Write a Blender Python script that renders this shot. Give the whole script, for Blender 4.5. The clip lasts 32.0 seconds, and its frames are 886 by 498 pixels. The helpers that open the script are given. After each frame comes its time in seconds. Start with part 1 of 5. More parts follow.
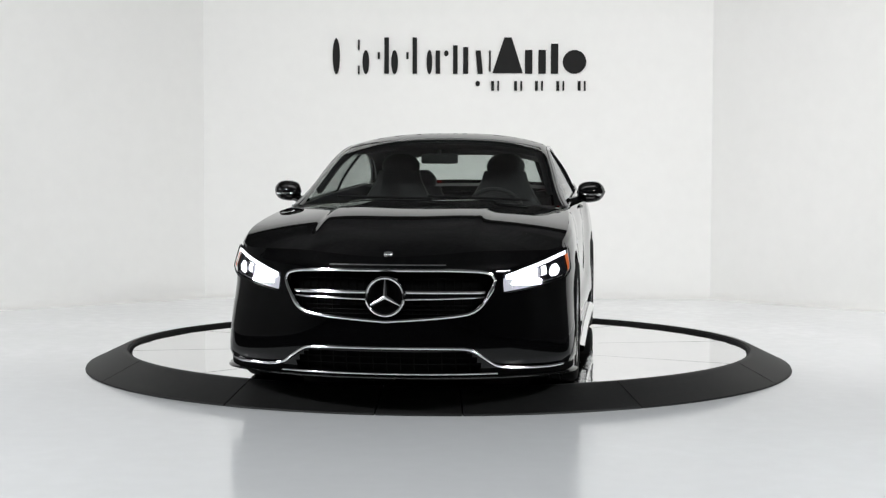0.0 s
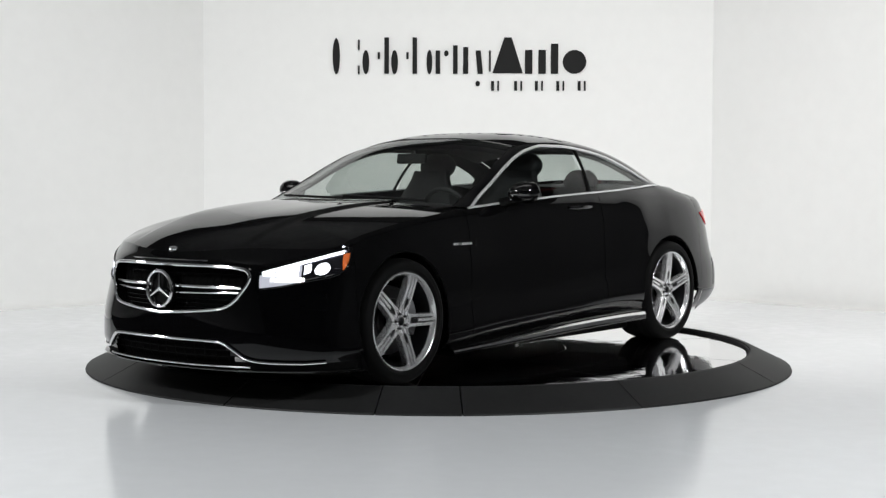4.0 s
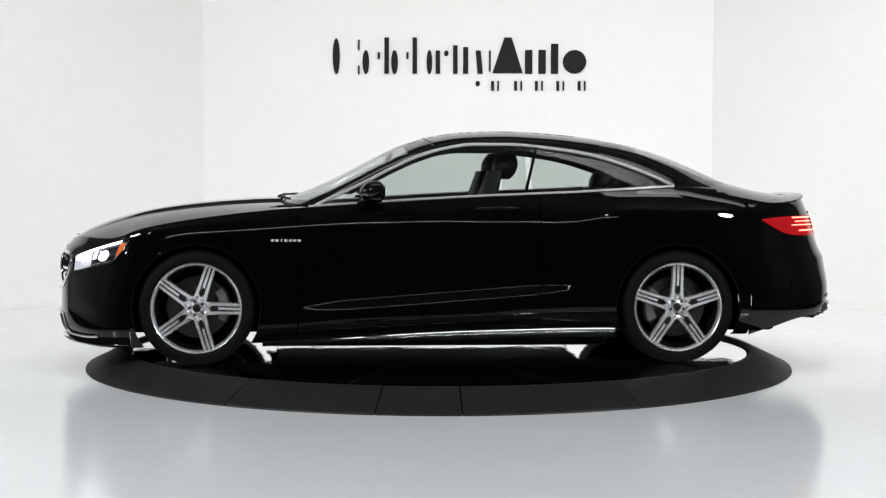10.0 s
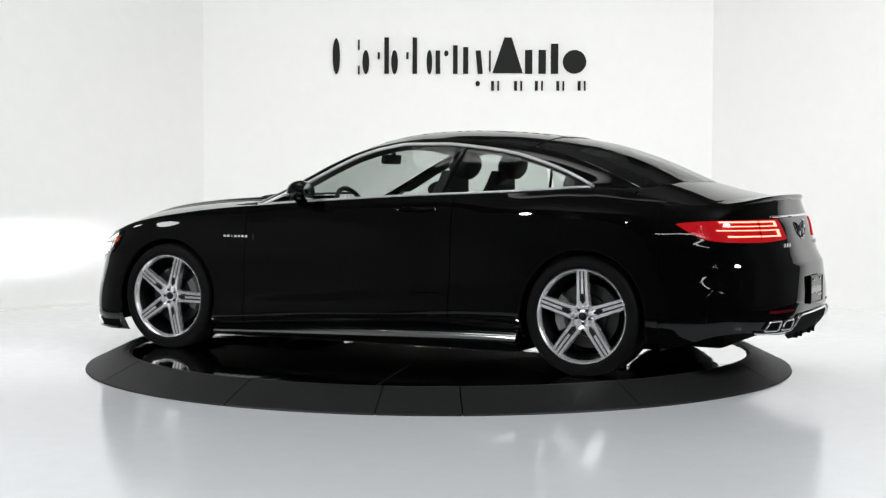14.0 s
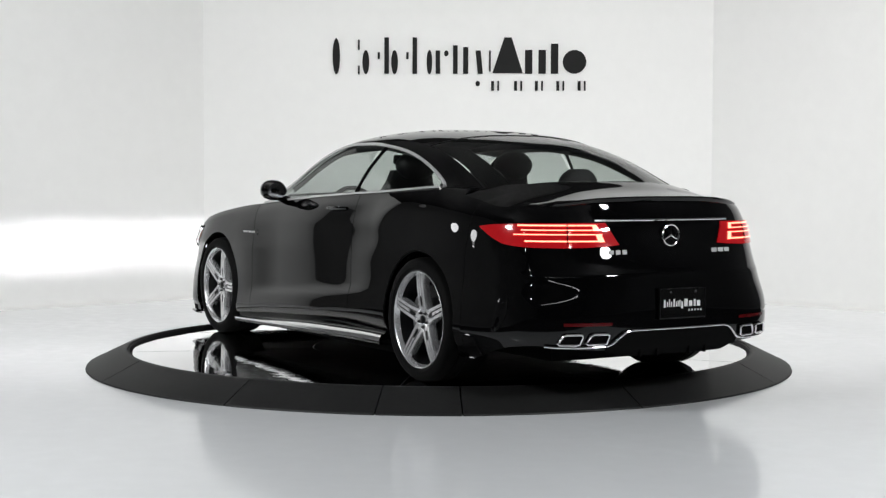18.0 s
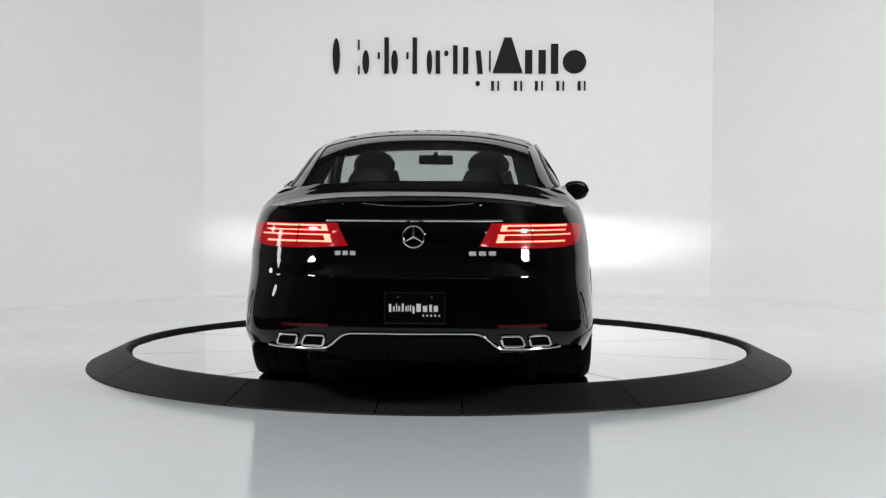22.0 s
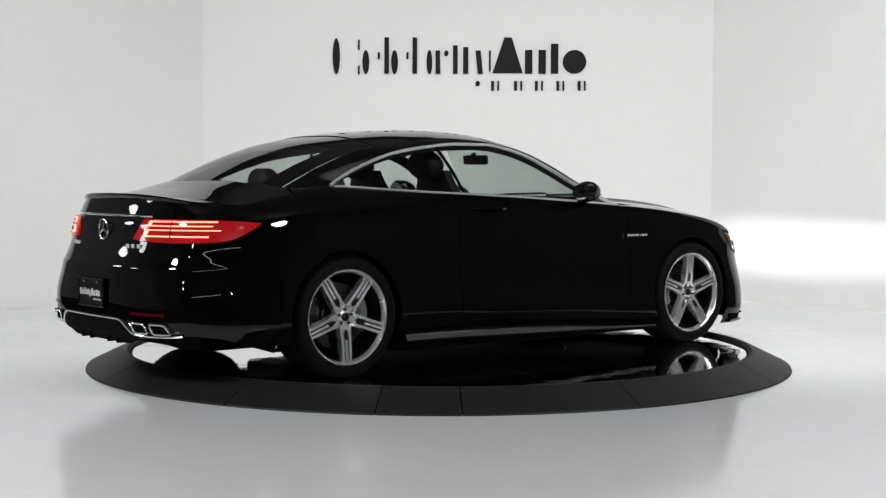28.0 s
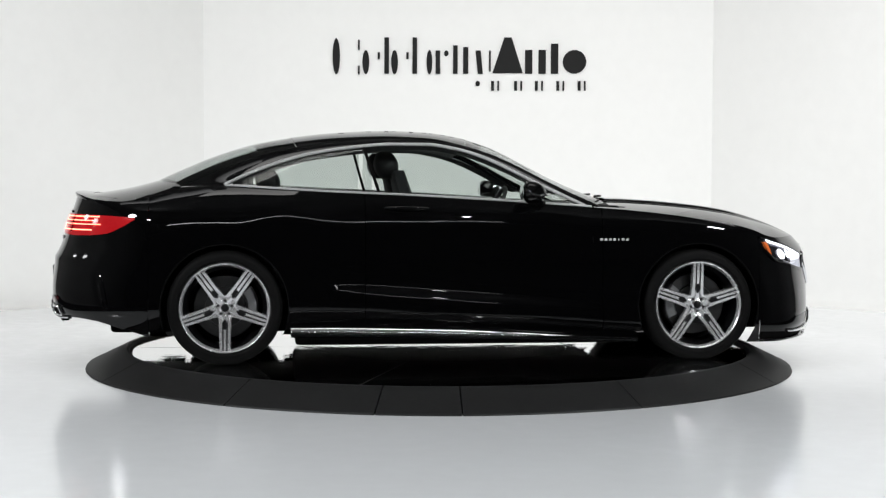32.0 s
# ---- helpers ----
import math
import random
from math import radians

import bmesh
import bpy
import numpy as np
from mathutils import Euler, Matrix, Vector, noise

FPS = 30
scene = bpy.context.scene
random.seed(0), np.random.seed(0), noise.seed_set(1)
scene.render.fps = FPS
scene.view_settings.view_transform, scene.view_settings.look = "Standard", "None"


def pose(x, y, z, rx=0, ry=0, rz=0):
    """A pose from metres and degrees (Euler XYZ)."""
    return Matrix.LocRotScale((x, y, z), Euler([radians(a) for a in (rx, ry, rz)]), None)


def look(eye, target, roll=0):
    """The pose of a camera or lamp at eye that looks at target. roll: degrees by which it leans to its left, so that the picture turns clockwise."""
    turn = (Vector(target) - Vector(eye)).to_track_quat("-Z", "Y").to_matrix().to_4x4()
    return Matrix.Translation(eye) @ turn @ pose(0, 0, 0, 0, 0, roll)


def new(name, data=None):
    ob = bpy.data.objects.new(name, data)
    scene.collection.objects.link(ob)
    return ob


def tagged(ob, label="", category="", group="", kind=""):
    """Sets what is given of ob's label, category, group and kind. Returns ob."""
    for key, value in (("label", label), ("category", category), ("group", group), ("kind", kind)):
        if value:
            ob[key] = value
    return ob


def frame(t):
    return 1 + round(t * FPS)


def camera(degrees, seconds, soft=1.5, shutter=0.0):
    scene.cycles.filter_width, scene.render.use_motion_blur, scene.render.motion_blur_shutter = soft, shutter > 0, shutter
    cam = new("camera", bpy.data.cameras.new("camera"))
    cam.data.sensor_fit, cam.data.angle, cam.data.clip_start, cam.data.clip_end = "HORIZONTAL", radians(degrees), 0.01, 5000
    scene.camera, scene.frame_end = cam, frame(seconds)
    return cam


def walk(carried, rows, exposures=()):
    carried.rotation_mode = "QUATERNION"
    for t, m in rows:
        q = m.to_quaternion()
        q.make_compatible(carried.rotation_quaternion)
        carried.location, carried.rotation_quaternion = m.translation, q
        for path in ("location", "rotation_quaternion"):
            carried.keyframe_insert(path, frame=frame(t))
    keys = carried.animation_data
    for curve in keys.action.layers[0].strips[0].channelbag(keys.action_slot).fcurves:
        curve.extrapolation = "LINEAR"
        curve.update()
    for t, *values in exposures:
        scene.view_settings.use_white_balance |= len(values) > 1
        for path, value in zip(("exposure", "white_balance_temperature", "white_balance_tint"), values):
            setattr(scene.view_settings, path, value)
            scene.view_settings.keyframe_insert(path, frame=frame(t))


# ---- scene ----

# ---------------------------------------------------------------- camera
cam = camera(34.09, 32.0, soft=1.3)
EYE = Vector((0.0, -9.762, 1.243))
PAN, TILT = radians(0.194), radians(2.882)
AIM = EYE + Vector((math.sin(PAN) * math.cos(TILT), math.cos(PAN) * math.cos(TILT), -math.sin(TILT)))
walk(cam, [(0.0, look(EYE, AIM, 0.18)), (32.0, look(EYE, AIM, 0.18))],
     exposures=[(0.0, -0.11), (6.0, -0.08), (8.0, -0.08), (9.2, -0.12), (10.0, 0.07), (13.0, 0.05), (16.5, 0.17), (18.0, -0.14), (19.0, -0.08), (20.0, -0.27), (22.0, -0.33), (25.0, -0.31), (28.0, -0.28), (29.0, -0.11), (30.0, -0.11), (32.0, 0.05)])

# ---------------------------------------------------------------- world, lights
world = bpy.data.worlds.new("dark_hall")
world.use_nodes = True
world.node_tree.nodes["Background"].inputs[0].default_value = (0.02, 0.02, 0.022, 1)
world.node_tree.nodes["Background"].inputs[1].default_value = 0.1
scene.world = world
scene.view_settings.exposure = 0.0


def area_lamp(name, eye, target, size_x, size_y, power, color=(1, 1, 1), spread=180, shape="RECTANGLE"):
    data = bpy.data.lights.new(name, "AREA")
    data.shape, data.size, data.size_y, data.energy, data.color = shape, size_x, size_y, power, color
    data.spread = radians(spread)
    ob = new(name, data)
    ob.matrix_world = look(eye, target)
    return ob


# large diffused fill lamps, added unseen under the ceiling, turned to the white walls
area_lamp("wall_fill_lamp", (0.2, -0.8, 4.2), (0.2, 5.0, 0.5), 4.0, 1.9, 97, (1.0, 0.995, 0.975), spread=136)
area_lamp("wall_fill_lamp", (-2.9, -0.6, 4.2), (-4.6, 3.4, 0.4), 2.2, 1.9, 39, (0.985, 0.99, 1.0), spread=136)
area_lamp("wall_fill_lamp", (3.0, -0.6, 4.2), (4.6, 3.4, 0.4), 2.2, 1.9, 66, (1.0, 0.99, 0.995), spread=136)
# compact soft boxes in front of the stage
area_lamp("softbox_lamp", (5.15, -6.1, 4.2), (0, -2.2, 0.0), 0.95, 0.70, 278, (0.96, 0.985, 1.0), shape="ELLIPSE")
area_lamp("softbox_lamp", (-5.0, -5.4, 4.2), (0, -2.2, 0.0), 0.80, 0.56, 232, (0.96, 0.985, 1.0), shape="ELLIPSE")
# long thin strip across the hall behind the camera
area_lamp("strip_lamp", (0.0, -11.4, 4.6), (0, -1.0, 0.4), 7.5, 0.07, 22, (0.97, 0.985, 1.0))
# two soft lamps added at the west side to make the haunch's two glints
for glint_y in (-1.7, -0.2):
    area_lamp("glint_lamp", (-5.9, glint_y, 2.4), (0, -1.0, 0.6), 0.6, 0.5, 12, (0.97, 0.985, 1.0), shape="ELLIPSE")
# small round spots under the hall ceiling
for spot_x, spot_y in ((-4.8, -8.6), (2.4, -9.2)):
    area_lamp("spot_lamp", (spot_x, spot_y, 4.7), (0, -1.5, 0.3), 0.15, 0.15, 5, (0.97, 0.985, 1.0), shape="ELLIPSE")


# ---------------------------------------------------------------- materials
def material(name, color, rough=0.5, metal=0.0, coat=0.0, coat_rough=0.03, noise_scale=0.0, noise_amount=0.0,
             bump=0.0, bump_scale=200.0, rough_var=0.0, emit=None, strength=0.0, ior=1.5, spec=0.5):
    m = bpy.data.materials.new(name)
    m.use_nodes = True
    nt = m.node_tree
    b = nt.nodes["Principled BSDF"]
    b.inputs["Base Color"].default_value = (*color, 1)
    b.inputs["Roughness"].default_value = rough
    b.inputs["Metallic"].default_value = metal
    b.inputs["IOR"].default_value = ior
    b.inputs["Specular IOR Level"].default_value = spec
    b.inputs["Coat Weight"].default_value = coat
    b.inputs["Coat Roughness"].default_value = coat_rough
    if emit:
        b.inputs["Emission Color"].default_value = (*emit, 1)
        b.inputs["Emission Strength"].default_value = strength
    co = nt.nodes.new("ShaderNodeTexCoord")
    if noise_amount or rough_var:
        n1 = nt.nodes.new("ShaderNodeTexNoise")
        n1.inputs["Scale"].default_value = noise_scale
        n1.inputs["Detail"].default_value = 6
        n2 = nt.nodes.new("ShaderNodeTexNoise")
        n2.inputs["Scale"].default_value = noise_scale * 11
        n2.inputs["Detail"].default_value = 4
        nt.links.new(co.outputs["Object"], n1.inputs["Vector"])
        nt.links.new(co.outputs["Object"], n2.inputs["Vector"])
        mean = nt.nodes.new("ShaderNodeMath")
        mean.operation = "MULTIPLY_ADD"
        mean.inputs[1].default_value = 0.5
        nt.links.new(n2.outputs["Fac"], mean.inputs[0])
        half = nt.nodes.new("ShaderNodeMath")
        half.operation = "MULTIPLY"
        half.inputs[1].default_value = 0.5
        nt.links.new(n1.outputs["Fac"], half.inputs[0])
        nt.links.new(half.outputs[0], mean.inputs[2])
        if noise_amount:
            rng = nt.nodes.new("ShaderNodeMapRange")
            rng.inputs["From Min"].default_value, rng.inputs["From Max"].default_value = 0.3, 0.7
            rng.inputs["To Min"].default_value, rng.inputs["To Max"].default_value = 1 - noise_amount, 1 + noise_amount
            nt.links.new(mean.outputs[0], rng.inputs["Value"])
            mul = nt.nodes.new("ShaderNodeVectorMath")
            mul.operation = "SCALE"
            mul.inputs[0].default_value = color
            nt.links.new(rng.outputs[0], mul.inputs["Scale"])
            nt.links.new(mul.outputs[0], b.inputs["Base Color"])
        if rough_var:
            rr = nt.nodes.new("ShaderNodeMapRange")
            rr.inputs["From Min"].default_value, rr.inputs["From Max"].default_value = 0.3, 0.7
            rr.inputs["To Min"].default_value, rr.inputs["To Max"].default_value = max(0.0, rough - rough_var), rough + rough_var
            nt.links.new(mean.outputs[0], rr.inputs["Value"])
            nt.links.new(rr.outputs[0], b.inputs["Roughness"])
    if bump:
        n3 = nt.nodes.new("ShaderNodeTexNoise")
        n3.inputs["Scale"].default_value = bump_scale
        n3.inputs["Detail"].default_value = 4
        nt.links.new(co.outputs["Object"], n3.inputs["Vector"])
        bp = nt.nodes.new("ShaderNodeBump")
        bp.inputs["Strength"].default_value = bump
        bp.inputs["Distance"].default_value = 0.002
        nt.links.new(n3.outputs["Fac"], bp.inputs["Height"])
        nt.links.new(bp.outputs["Normal"], b.inputs["Normal"])
    return m


def glass_material(name, tint, gloss_rough=0.0):
    m = bpy.data.materials.new(name)
    m.use_nodes = True
    nt = m.node_tree
    nt.nodes.clear()
    out = nt.nodes.new("ShaderNodeOutputMaterial")
    mix = nt.nodes.new("ShaderNodeMixShader")
    tr = nt.nodes.new("ShaderNodeBsdfTransparent")
    tr.inputs[0].default_value = (*tint, 1)
    gl = nt.nodes.new("ShaderNodeBsdfGlossy")
    gl.inputs["Roughness"].default_value = gloss_rough
    lw = nt.nodes.new("ShaderNodeLayerWeight")
    lw.inputs["Blend"].default_value = 0.5
    pw = nt.nodes.new("ShaderNodeMath")
    pw.operation = "POWER"
    pw.inputs[1].default_value = 4.5
    nt.links.new(lw.outputs["Facing"], pw.inputs[0])
    ma = nt.nodes.new("ShaderNodeMath")
    ma.operation = "MULTIPLY_ADD"
    ma.inputs[1].default_value, ma.inputs[2].default_value = 0.9, 0.035
    nt.links.new(pw.outputs[0], ma.inputs[0])
    nt.links.new(ma.outputs[0], mix.inputs[0])
    nt.links.new(tr.outputs[0], mix.inputs[1])
    nt.links.new(gl.outputs[0], mix.inputs[2])
    nt.links.new(mix.outputs[0], out.inputs[0])
    return m


WALL = material("white_wall_paint", (0.8, 0.8, 0.785), 0.55, noise_scale=0.7, noise_amount=0.02, bump=0.15, bump_scale=180)
FLOOR = material("pale_epoxy_floor", (0.875, 0.89, 0.905), 0.13, noise_scale=0.8, noise_amount=0.02, rough_var=0.03, bump=0.03, bump_scale=6, spec=0.38)
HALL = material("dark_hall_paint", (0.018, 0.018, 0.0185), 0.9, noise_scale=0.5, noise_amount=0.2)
# greys of the unseen side walls, chosen for brightness of the car's reflections
HALL_WEST = material("west_reflection_grey", (0.26, 0.26, 0.257), 0.8, noise_scale=0.5, noise_amount=0.1)
HALL_EAST = material("east_reflection_grey", (0.10, 0.10, 0.102), 0.8, noise_scale=0.5, noise_amount=0.1)
HALL_CEILING = material("dark_grey_ceiling", (0.16, 0.16, 0.16), 0.85, noise_scale=0.8, noise_amount=0.3)
HALL_FLOOR = material("dark_reflection_floor", (0.012, 0.012, 0.013), 0.9, noise_scale=6, noise_amount=0.3, bump=0.4, bump_scale=300, spec=0.1)
RUBBER_RING = material("black_rubber_mat", (0.014, 0.014, 0.014), 0.55, spec=0.3, noise_scale=3, noise_amount=0.25, bump=0.3, bump_scale=90)
RING_GAP = material("black_gap", (0.006, 0.006, 0.006), 0.7, noise_scale=4, noise_amount=0.2)
PLATE = material("polished_steel_plate", (0.86, 0.86, 0.87), 0.03, metal=1.0, noise_scale=2.5, noise_amount=0.04, rough_var=0.03, bump=0.8, bump_scale=5)
SIGN = material("black_sign_acrylic", (0.004, 0.004, 0.004), 0.85, noise_scale=8, noise_amount=0.1)
PAINT = material("black_car_paint", (0.0014, 0.0014, 0.0016), 0.025, noise_scale=40, noise_amount=0.3, ior=1.42)
GLOSS = material("black_gloss_trim", (0.003, 0.003, 0.003), 0.08, noise_scale=40, noise_amount=0.3)
PLASTIC = material("black_grained_plastic", (0.006, 0.006, 0.006), 0.6, spec=0.2, noise_scale=30, noise_amount=0.2, bump=0.3, bump_scale=500)
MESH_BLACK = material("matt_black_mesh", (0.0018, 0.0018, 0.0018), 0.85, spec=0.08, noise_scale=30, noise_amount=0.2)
CHROME = material("bright_chrome", (0.82, 0.82, 0.83), 0.09, metal=1.0, noise_scale=20, noise_amount=0.03)
SATIN = material("satin_aluminium_trim", (0.78, 0.78, 0.78), 0.25, metal=0.6, noise_scale=20, noise_amount=0.05)
ALLOY = material("machined_alloy", (0.76, 0.76, 0.77), 0.26, metal=0.75, noise_scale=6, noise_amount=0.04, rough_var=0.02)
ALLOY_DARK = material("dark_painted_alloy", (0.016, 0.016, 0.017), 0.35, metal=0.8, noise_scale=30, noise_amount=0.1)
TYRE = material("black_tyre_rubber", (0.0035, 0.0035, 0.0035), 0.65, spec=0.09, noise_scale=12, noise_amount=0.25, bump=0.2, bump_scale=160)
BRAKE = material("brake_disc_iron", (0.06, 0.06, 0.06), 0.35, metal=1.0, noise_scale=40, noise_amount=0.15)
CALIPER = material("grey_brake_caliper", (0.2, 0.2, 0.205), 0.4, metal=0.6, noise_scale=30, noise_amount=0.1)
LEATHER = material("black_leather", (0.007, 0.007, 0.008), 0.6, noise_scale=14, noise_amount=0.2, bump=0.3, bump_scale=220)
GLASS = glass_material("tinted_window_glass", (0.72, 0.76, 0.74))
LAMP_BOWL = material("headlight_bowl", (0.05, 0.05, 0.06), 0.12, metal=0.8, noise_scale=30, noise_amount=0.2)
LAMP_WHITE = material("lit_headlight_glass", (0.8, 0.8, 0.85), 0.1, emit=(0.9, 0.92, 1.0), strength=3.2)
LAMP_BEAM = material("headlight_burner", (0.8, 0.8, 0.8), 0.2, emit=(0.97, 0.98, 1.0), strength=20000)


def glowing_glass(name, color, strength):
    """Clear lamp glass that glows from the light behind it."""
    m = bpy.data.materials.new(name)
    m.use_nodes = True
    nt = m.node_tree
    nt.nodes.clear()
    clear = nt.nodes.new("ShaderNodeBsdfTransparent")
    clear.inputs[0].default_value = (0.97, 0.97, 1.0, 1)
    glow = nt.nodes.new("ShaderNodeEmission")
    glow.inputs[0].default_value = (*color, 1)
    glow.inputs[1].default_value = strength
    both = nt.nodes.new("ShaderNodeAddShader")
    out = nt.nodes.new("ShaderNodeOutputMaterial")
    nt.links.new(clear.outputs[0], both.inputs[0])
    nt.links.new(glow.outputs[0], both.inputs[1])
    nt.links.new(both.outputs[0], out.inputs[0])
    return m


LAMP_LENS = glowing_glass("glowing_lamp_lens", (0.86, 0.89, 1.0), 0.62)
LAMP_DIM = glowing_glass("faint_lamp_glass", (0.80, 0.82, 1.0), 0.28)
AMBER = material("amber_lens", (0.7, 0.14, 0.03), 0.1, emit=(1.0, 0.25, 0.05), strength=0.10, noise_scale=60, noise_amount=0.2)
RED_LENS = material("red_lens", (0.22, 0.005, 0.007), 0.08, emit=(1.0, 0.012, 0.02), strength=0.22, noise_scale=60, noise_amount=0.2)
RED_LIT = material("lit_red_tail_strip", (0.8, 0.1, 0.05), 0.15, emit=(1.0, 0.22, 0.15), strength=4.0)
RED_DULL = material("dull_red_reflector", (0.07, 0.003, 0.004), 0.15, noise_scale=80, noise_amount=0.2)
BADGE = material("silver_badge_print", (0.75, 0.75, 0.75), 0.3, metal=0.3, noise_scale=30, noise_amount=0.05)
PLATE_WHITE = material("white_print", (0.75, 0.75, 0.75), 0.4, noise_scale=30, noise_amount=0.05)


# ---------------------------------------------------------------- mesh helpers
def part(name, bm, mat, parent=None, label="", smooth=True, recalc=True):
    """One mesh object from a bmesh, under parent."""
    if recalc:
        bmesh.ops.recalc_face_normals(bm, faces=bm.faces)
    me = bpy.data.meshes.new(name)
    bm.to_mesh(me)
    bm.free()
    me.materials.append(mat)
    if smooth:
        for poly in me.polygons:
            poly.use_smooth = True
        me.set_sharp_from_angle(angle=radians(38))
    ob = new(name, me)
    if parent:
        ob.parent = parent
    if label:
        tagged(ob, label)
    return ob


def thing(name, label, category, group="", kind=""):
    return tagged(new(name), label, category, group, kind)


def interp(points):
    """Smooth curve y(x) through the points, which are sorted here."""
    pts = sorted(points)
    xs, ys = [p[0] for p in pts], [p[1] for p in pts]
    n = len(xs)
    sec = [(ys[i + 1] - ys[i]) / (xs[i + 1] - xs[i]) for i in range(n - 1)]
    tan = [sec[0]] + [0.0 if sec[i - 1] * sec[i] <= 0 else 2 * sec[i - 1] * sec[i] / (sec[i - 1] + sec[i]) for i in range(1, n - 1)] + [sec[-1]]

    def f(x):
        if x <= xs[0]:
            return ys[0]
        if x >= xs[-1]:
            return ys[-1]
        lo, hi = 0, n - 1
        while hi - lo > 1:
            mid = (lo + hi) // 2
            if xs[mid] <= x:
                lo = mid
            else:
                hi = mid
        h = xs[lo + 1] - xs[lo]
        u = (x - xs[lo]) / h
        return ((2 * u ** 3 - 3 * u * u + 1) * ys[lo] + (u ** 3 - 2 * u * u + u) * h * tan[lo]
                + (3 * u * u - 2 * u ** 3) * ys[lo + 1] + (u ** 3 - u * u) * h * tan[lo + 1])
    return f


def grid(rows, keep=None, bm=None, closed=False):
    """A sheet of quads over rows of points; keep(i, j) says which quads stay."""
    bm = bm or bmesh.new()
    vs = [[bm.verts.new(p) for p in row] for row in rows]
    m = len(rows[0])
    for i in range(len(rows) - 1):
        for j in range(m if closed else m - 1):
            k = (j + 1) % m
            if keep and not keep(i, j):
                continue
            quad = [vs[i][j], vs[i + 1][j], vs[i + 1][k], vs[i][k]]
            try:
                bm.faces.new(quad)
            except ValueError:
                pass
    loose = [v for v in bm.verts if not v.link_faces]
    bmesh.ops.delete(bm, geom=loose, context="VERTS")
    bmesh.ops.remove_doubles(bm, verts=bm.verts, dist=1e-5)
    return bm


def box(bm, center, size, rot=None, bevel=0.0):
    m = Matrix.Translation(center) @ (rot.to_4x4() if rot else Matrix.Identity(4)) @ Matrix.Diagonal((*size, 1))
    made = bmesh.ops.create_cube(bm, size=1.0, matrix=m)["verts"]
    if bevel:
        edges = {e for v in made for e in v.link_edges}
        bmesh.ops.bevel(bm, geom=list(edges), offset=bevel, segments=2, affect="EDGES", profile=0.6)
    return bm


def tube(points, radius, sides=8, bm=None, closed=False, flat=1.0):
    """A rod along the points; flat squeezes its section across the path's up axis."""
    bm = bm or bmesh.new()
    pts = [Vector(p) for p in points]
    n = len(pts)
    rings = []
    for i, p in enumerate(pts):
        a = pts[(i - 1) % n] if closed or i else pts[0]
        b = pts[(i + 1) % n] if closed or i < n - 1 else pts[-1]
        d = (b - a).normalized()
        side = d.cross(Vector((0, 0, 1)))
        side = side.normalized() if side.length > 0.05 else d.cross(Vector((0, 1, 0))).normalized()
        up = side.cross(d).normalized()
        rad = radius(i / max(1, n - 1)) if callable(radius) else radius
        rings.append([bm.verts.new(p + rad * (math.cos(a2) * side * flat + math.sin(a2) * up))
                      for a2 in (2 * math.pi * k / sides for k in range(sides))])
    last = n if closed else n - 1
    for i in range(last):
        r0, r1 = rings[i], rings[(i + 1) % n]
        for k in range(sides):
            bm.faces.new((r0[k], r0[(k + 1) % sides], r1[(k + 1) % sides], r1[k]))
    if not closed:
        bm.faces.new(rings[0][::-1])
        bm.faces.new(rings[-1])
    return bm


def lathe(profile, steps=48, axis="y", bm=None, start=0.0, end=360.0, center=(0, 0, 0)):
    """Turns (radius, offset) pairs about the y axis (or z)."""
    full = abs(end - start) >= 359.9
    rows = []
    count = steps if full else steps + 1
    for i in range(count):
        a = radians(start + (end - start) * i / steps)
        row = []
        for r, o in profile:
            if axis == "y":
                row.append((center[0] + r * math.cos(a), center[1] + o, center[2] + r * math.sin(a)))
            elif axis == "x":
                row.append((center[0] + o, center[1] + r * math.cos(a), center[2] + r * math.sin(a)))
            else:
                row.append((center[0] + r * math.cos(a), center[1] + r * math.sin(a), center[2] + o))
        rows.append(row)
    if full:
        rows.append(rows[0])
    return grid(rows, bm=bm)


def prism(outline, thick, bm=None, place=None):
    """A flat plate: outline in (a, b), thickness along the third axis; place turns (a, b, c) into the world."""
    bm = bm or bmesh.new()
    place = place or (lambda a, b, c: (a, b, c))
    lo = [bm.verts.new(place(a, b, 0.0)) for a, b in outline]
    hi = [bm.verts.new(place(a, b, thick)) for a, b in outline]
    bm.faces.new(lo[::-1])
    bm.faces.new(hi)
    n = len(lo)
    for i in range(n):
        bm.faces.new((lo[i], lo[(i + 1) % n], hi[(i + 1) % n], hi[i]))
    return bm


def smoothstep(a, b, x):
    u = min(1.0, max(0.0, (x - a) / (b - a)))
    return u * u * (3 - 2 * u)


# ---------------------------------------------------------------- the room
def wall_panel(name, a, b, height, thick, mat, label):
    """An upright wall from a to b with a small cove at its foot."""
    a, b = Vector((*a, 0)), Vector((*b, 0))
    d = (b - a).normalized()
    n = Vector((-d.y, d.x, 0))
    if n.dot(-a) < 0:
        n = -n
    prof = [(0.0, height), (0.0, 0.08)] + [(0.08 * (1 - math.cos(q)), 0.08 * (1 - math.sin(q))) for q in
                                           (radians(15 * k) for k in range(1, 7))] + [(0.08, -0.05), (-thick, -0.05), (-thick, height)]
    steps = 8
    rows = [[tuple(a + (b - a) * (i / steps) + n * u + Vector((0, 0, w))) for u, w in prof + prof[:1]] for i in range(steps + 1)]
    bm = grid(rows)
    bmesh.ops.holes_fill(bm, edges=bm.edges)
    return tagged(part(name, bm, mat), label, "wall", kind="structure")


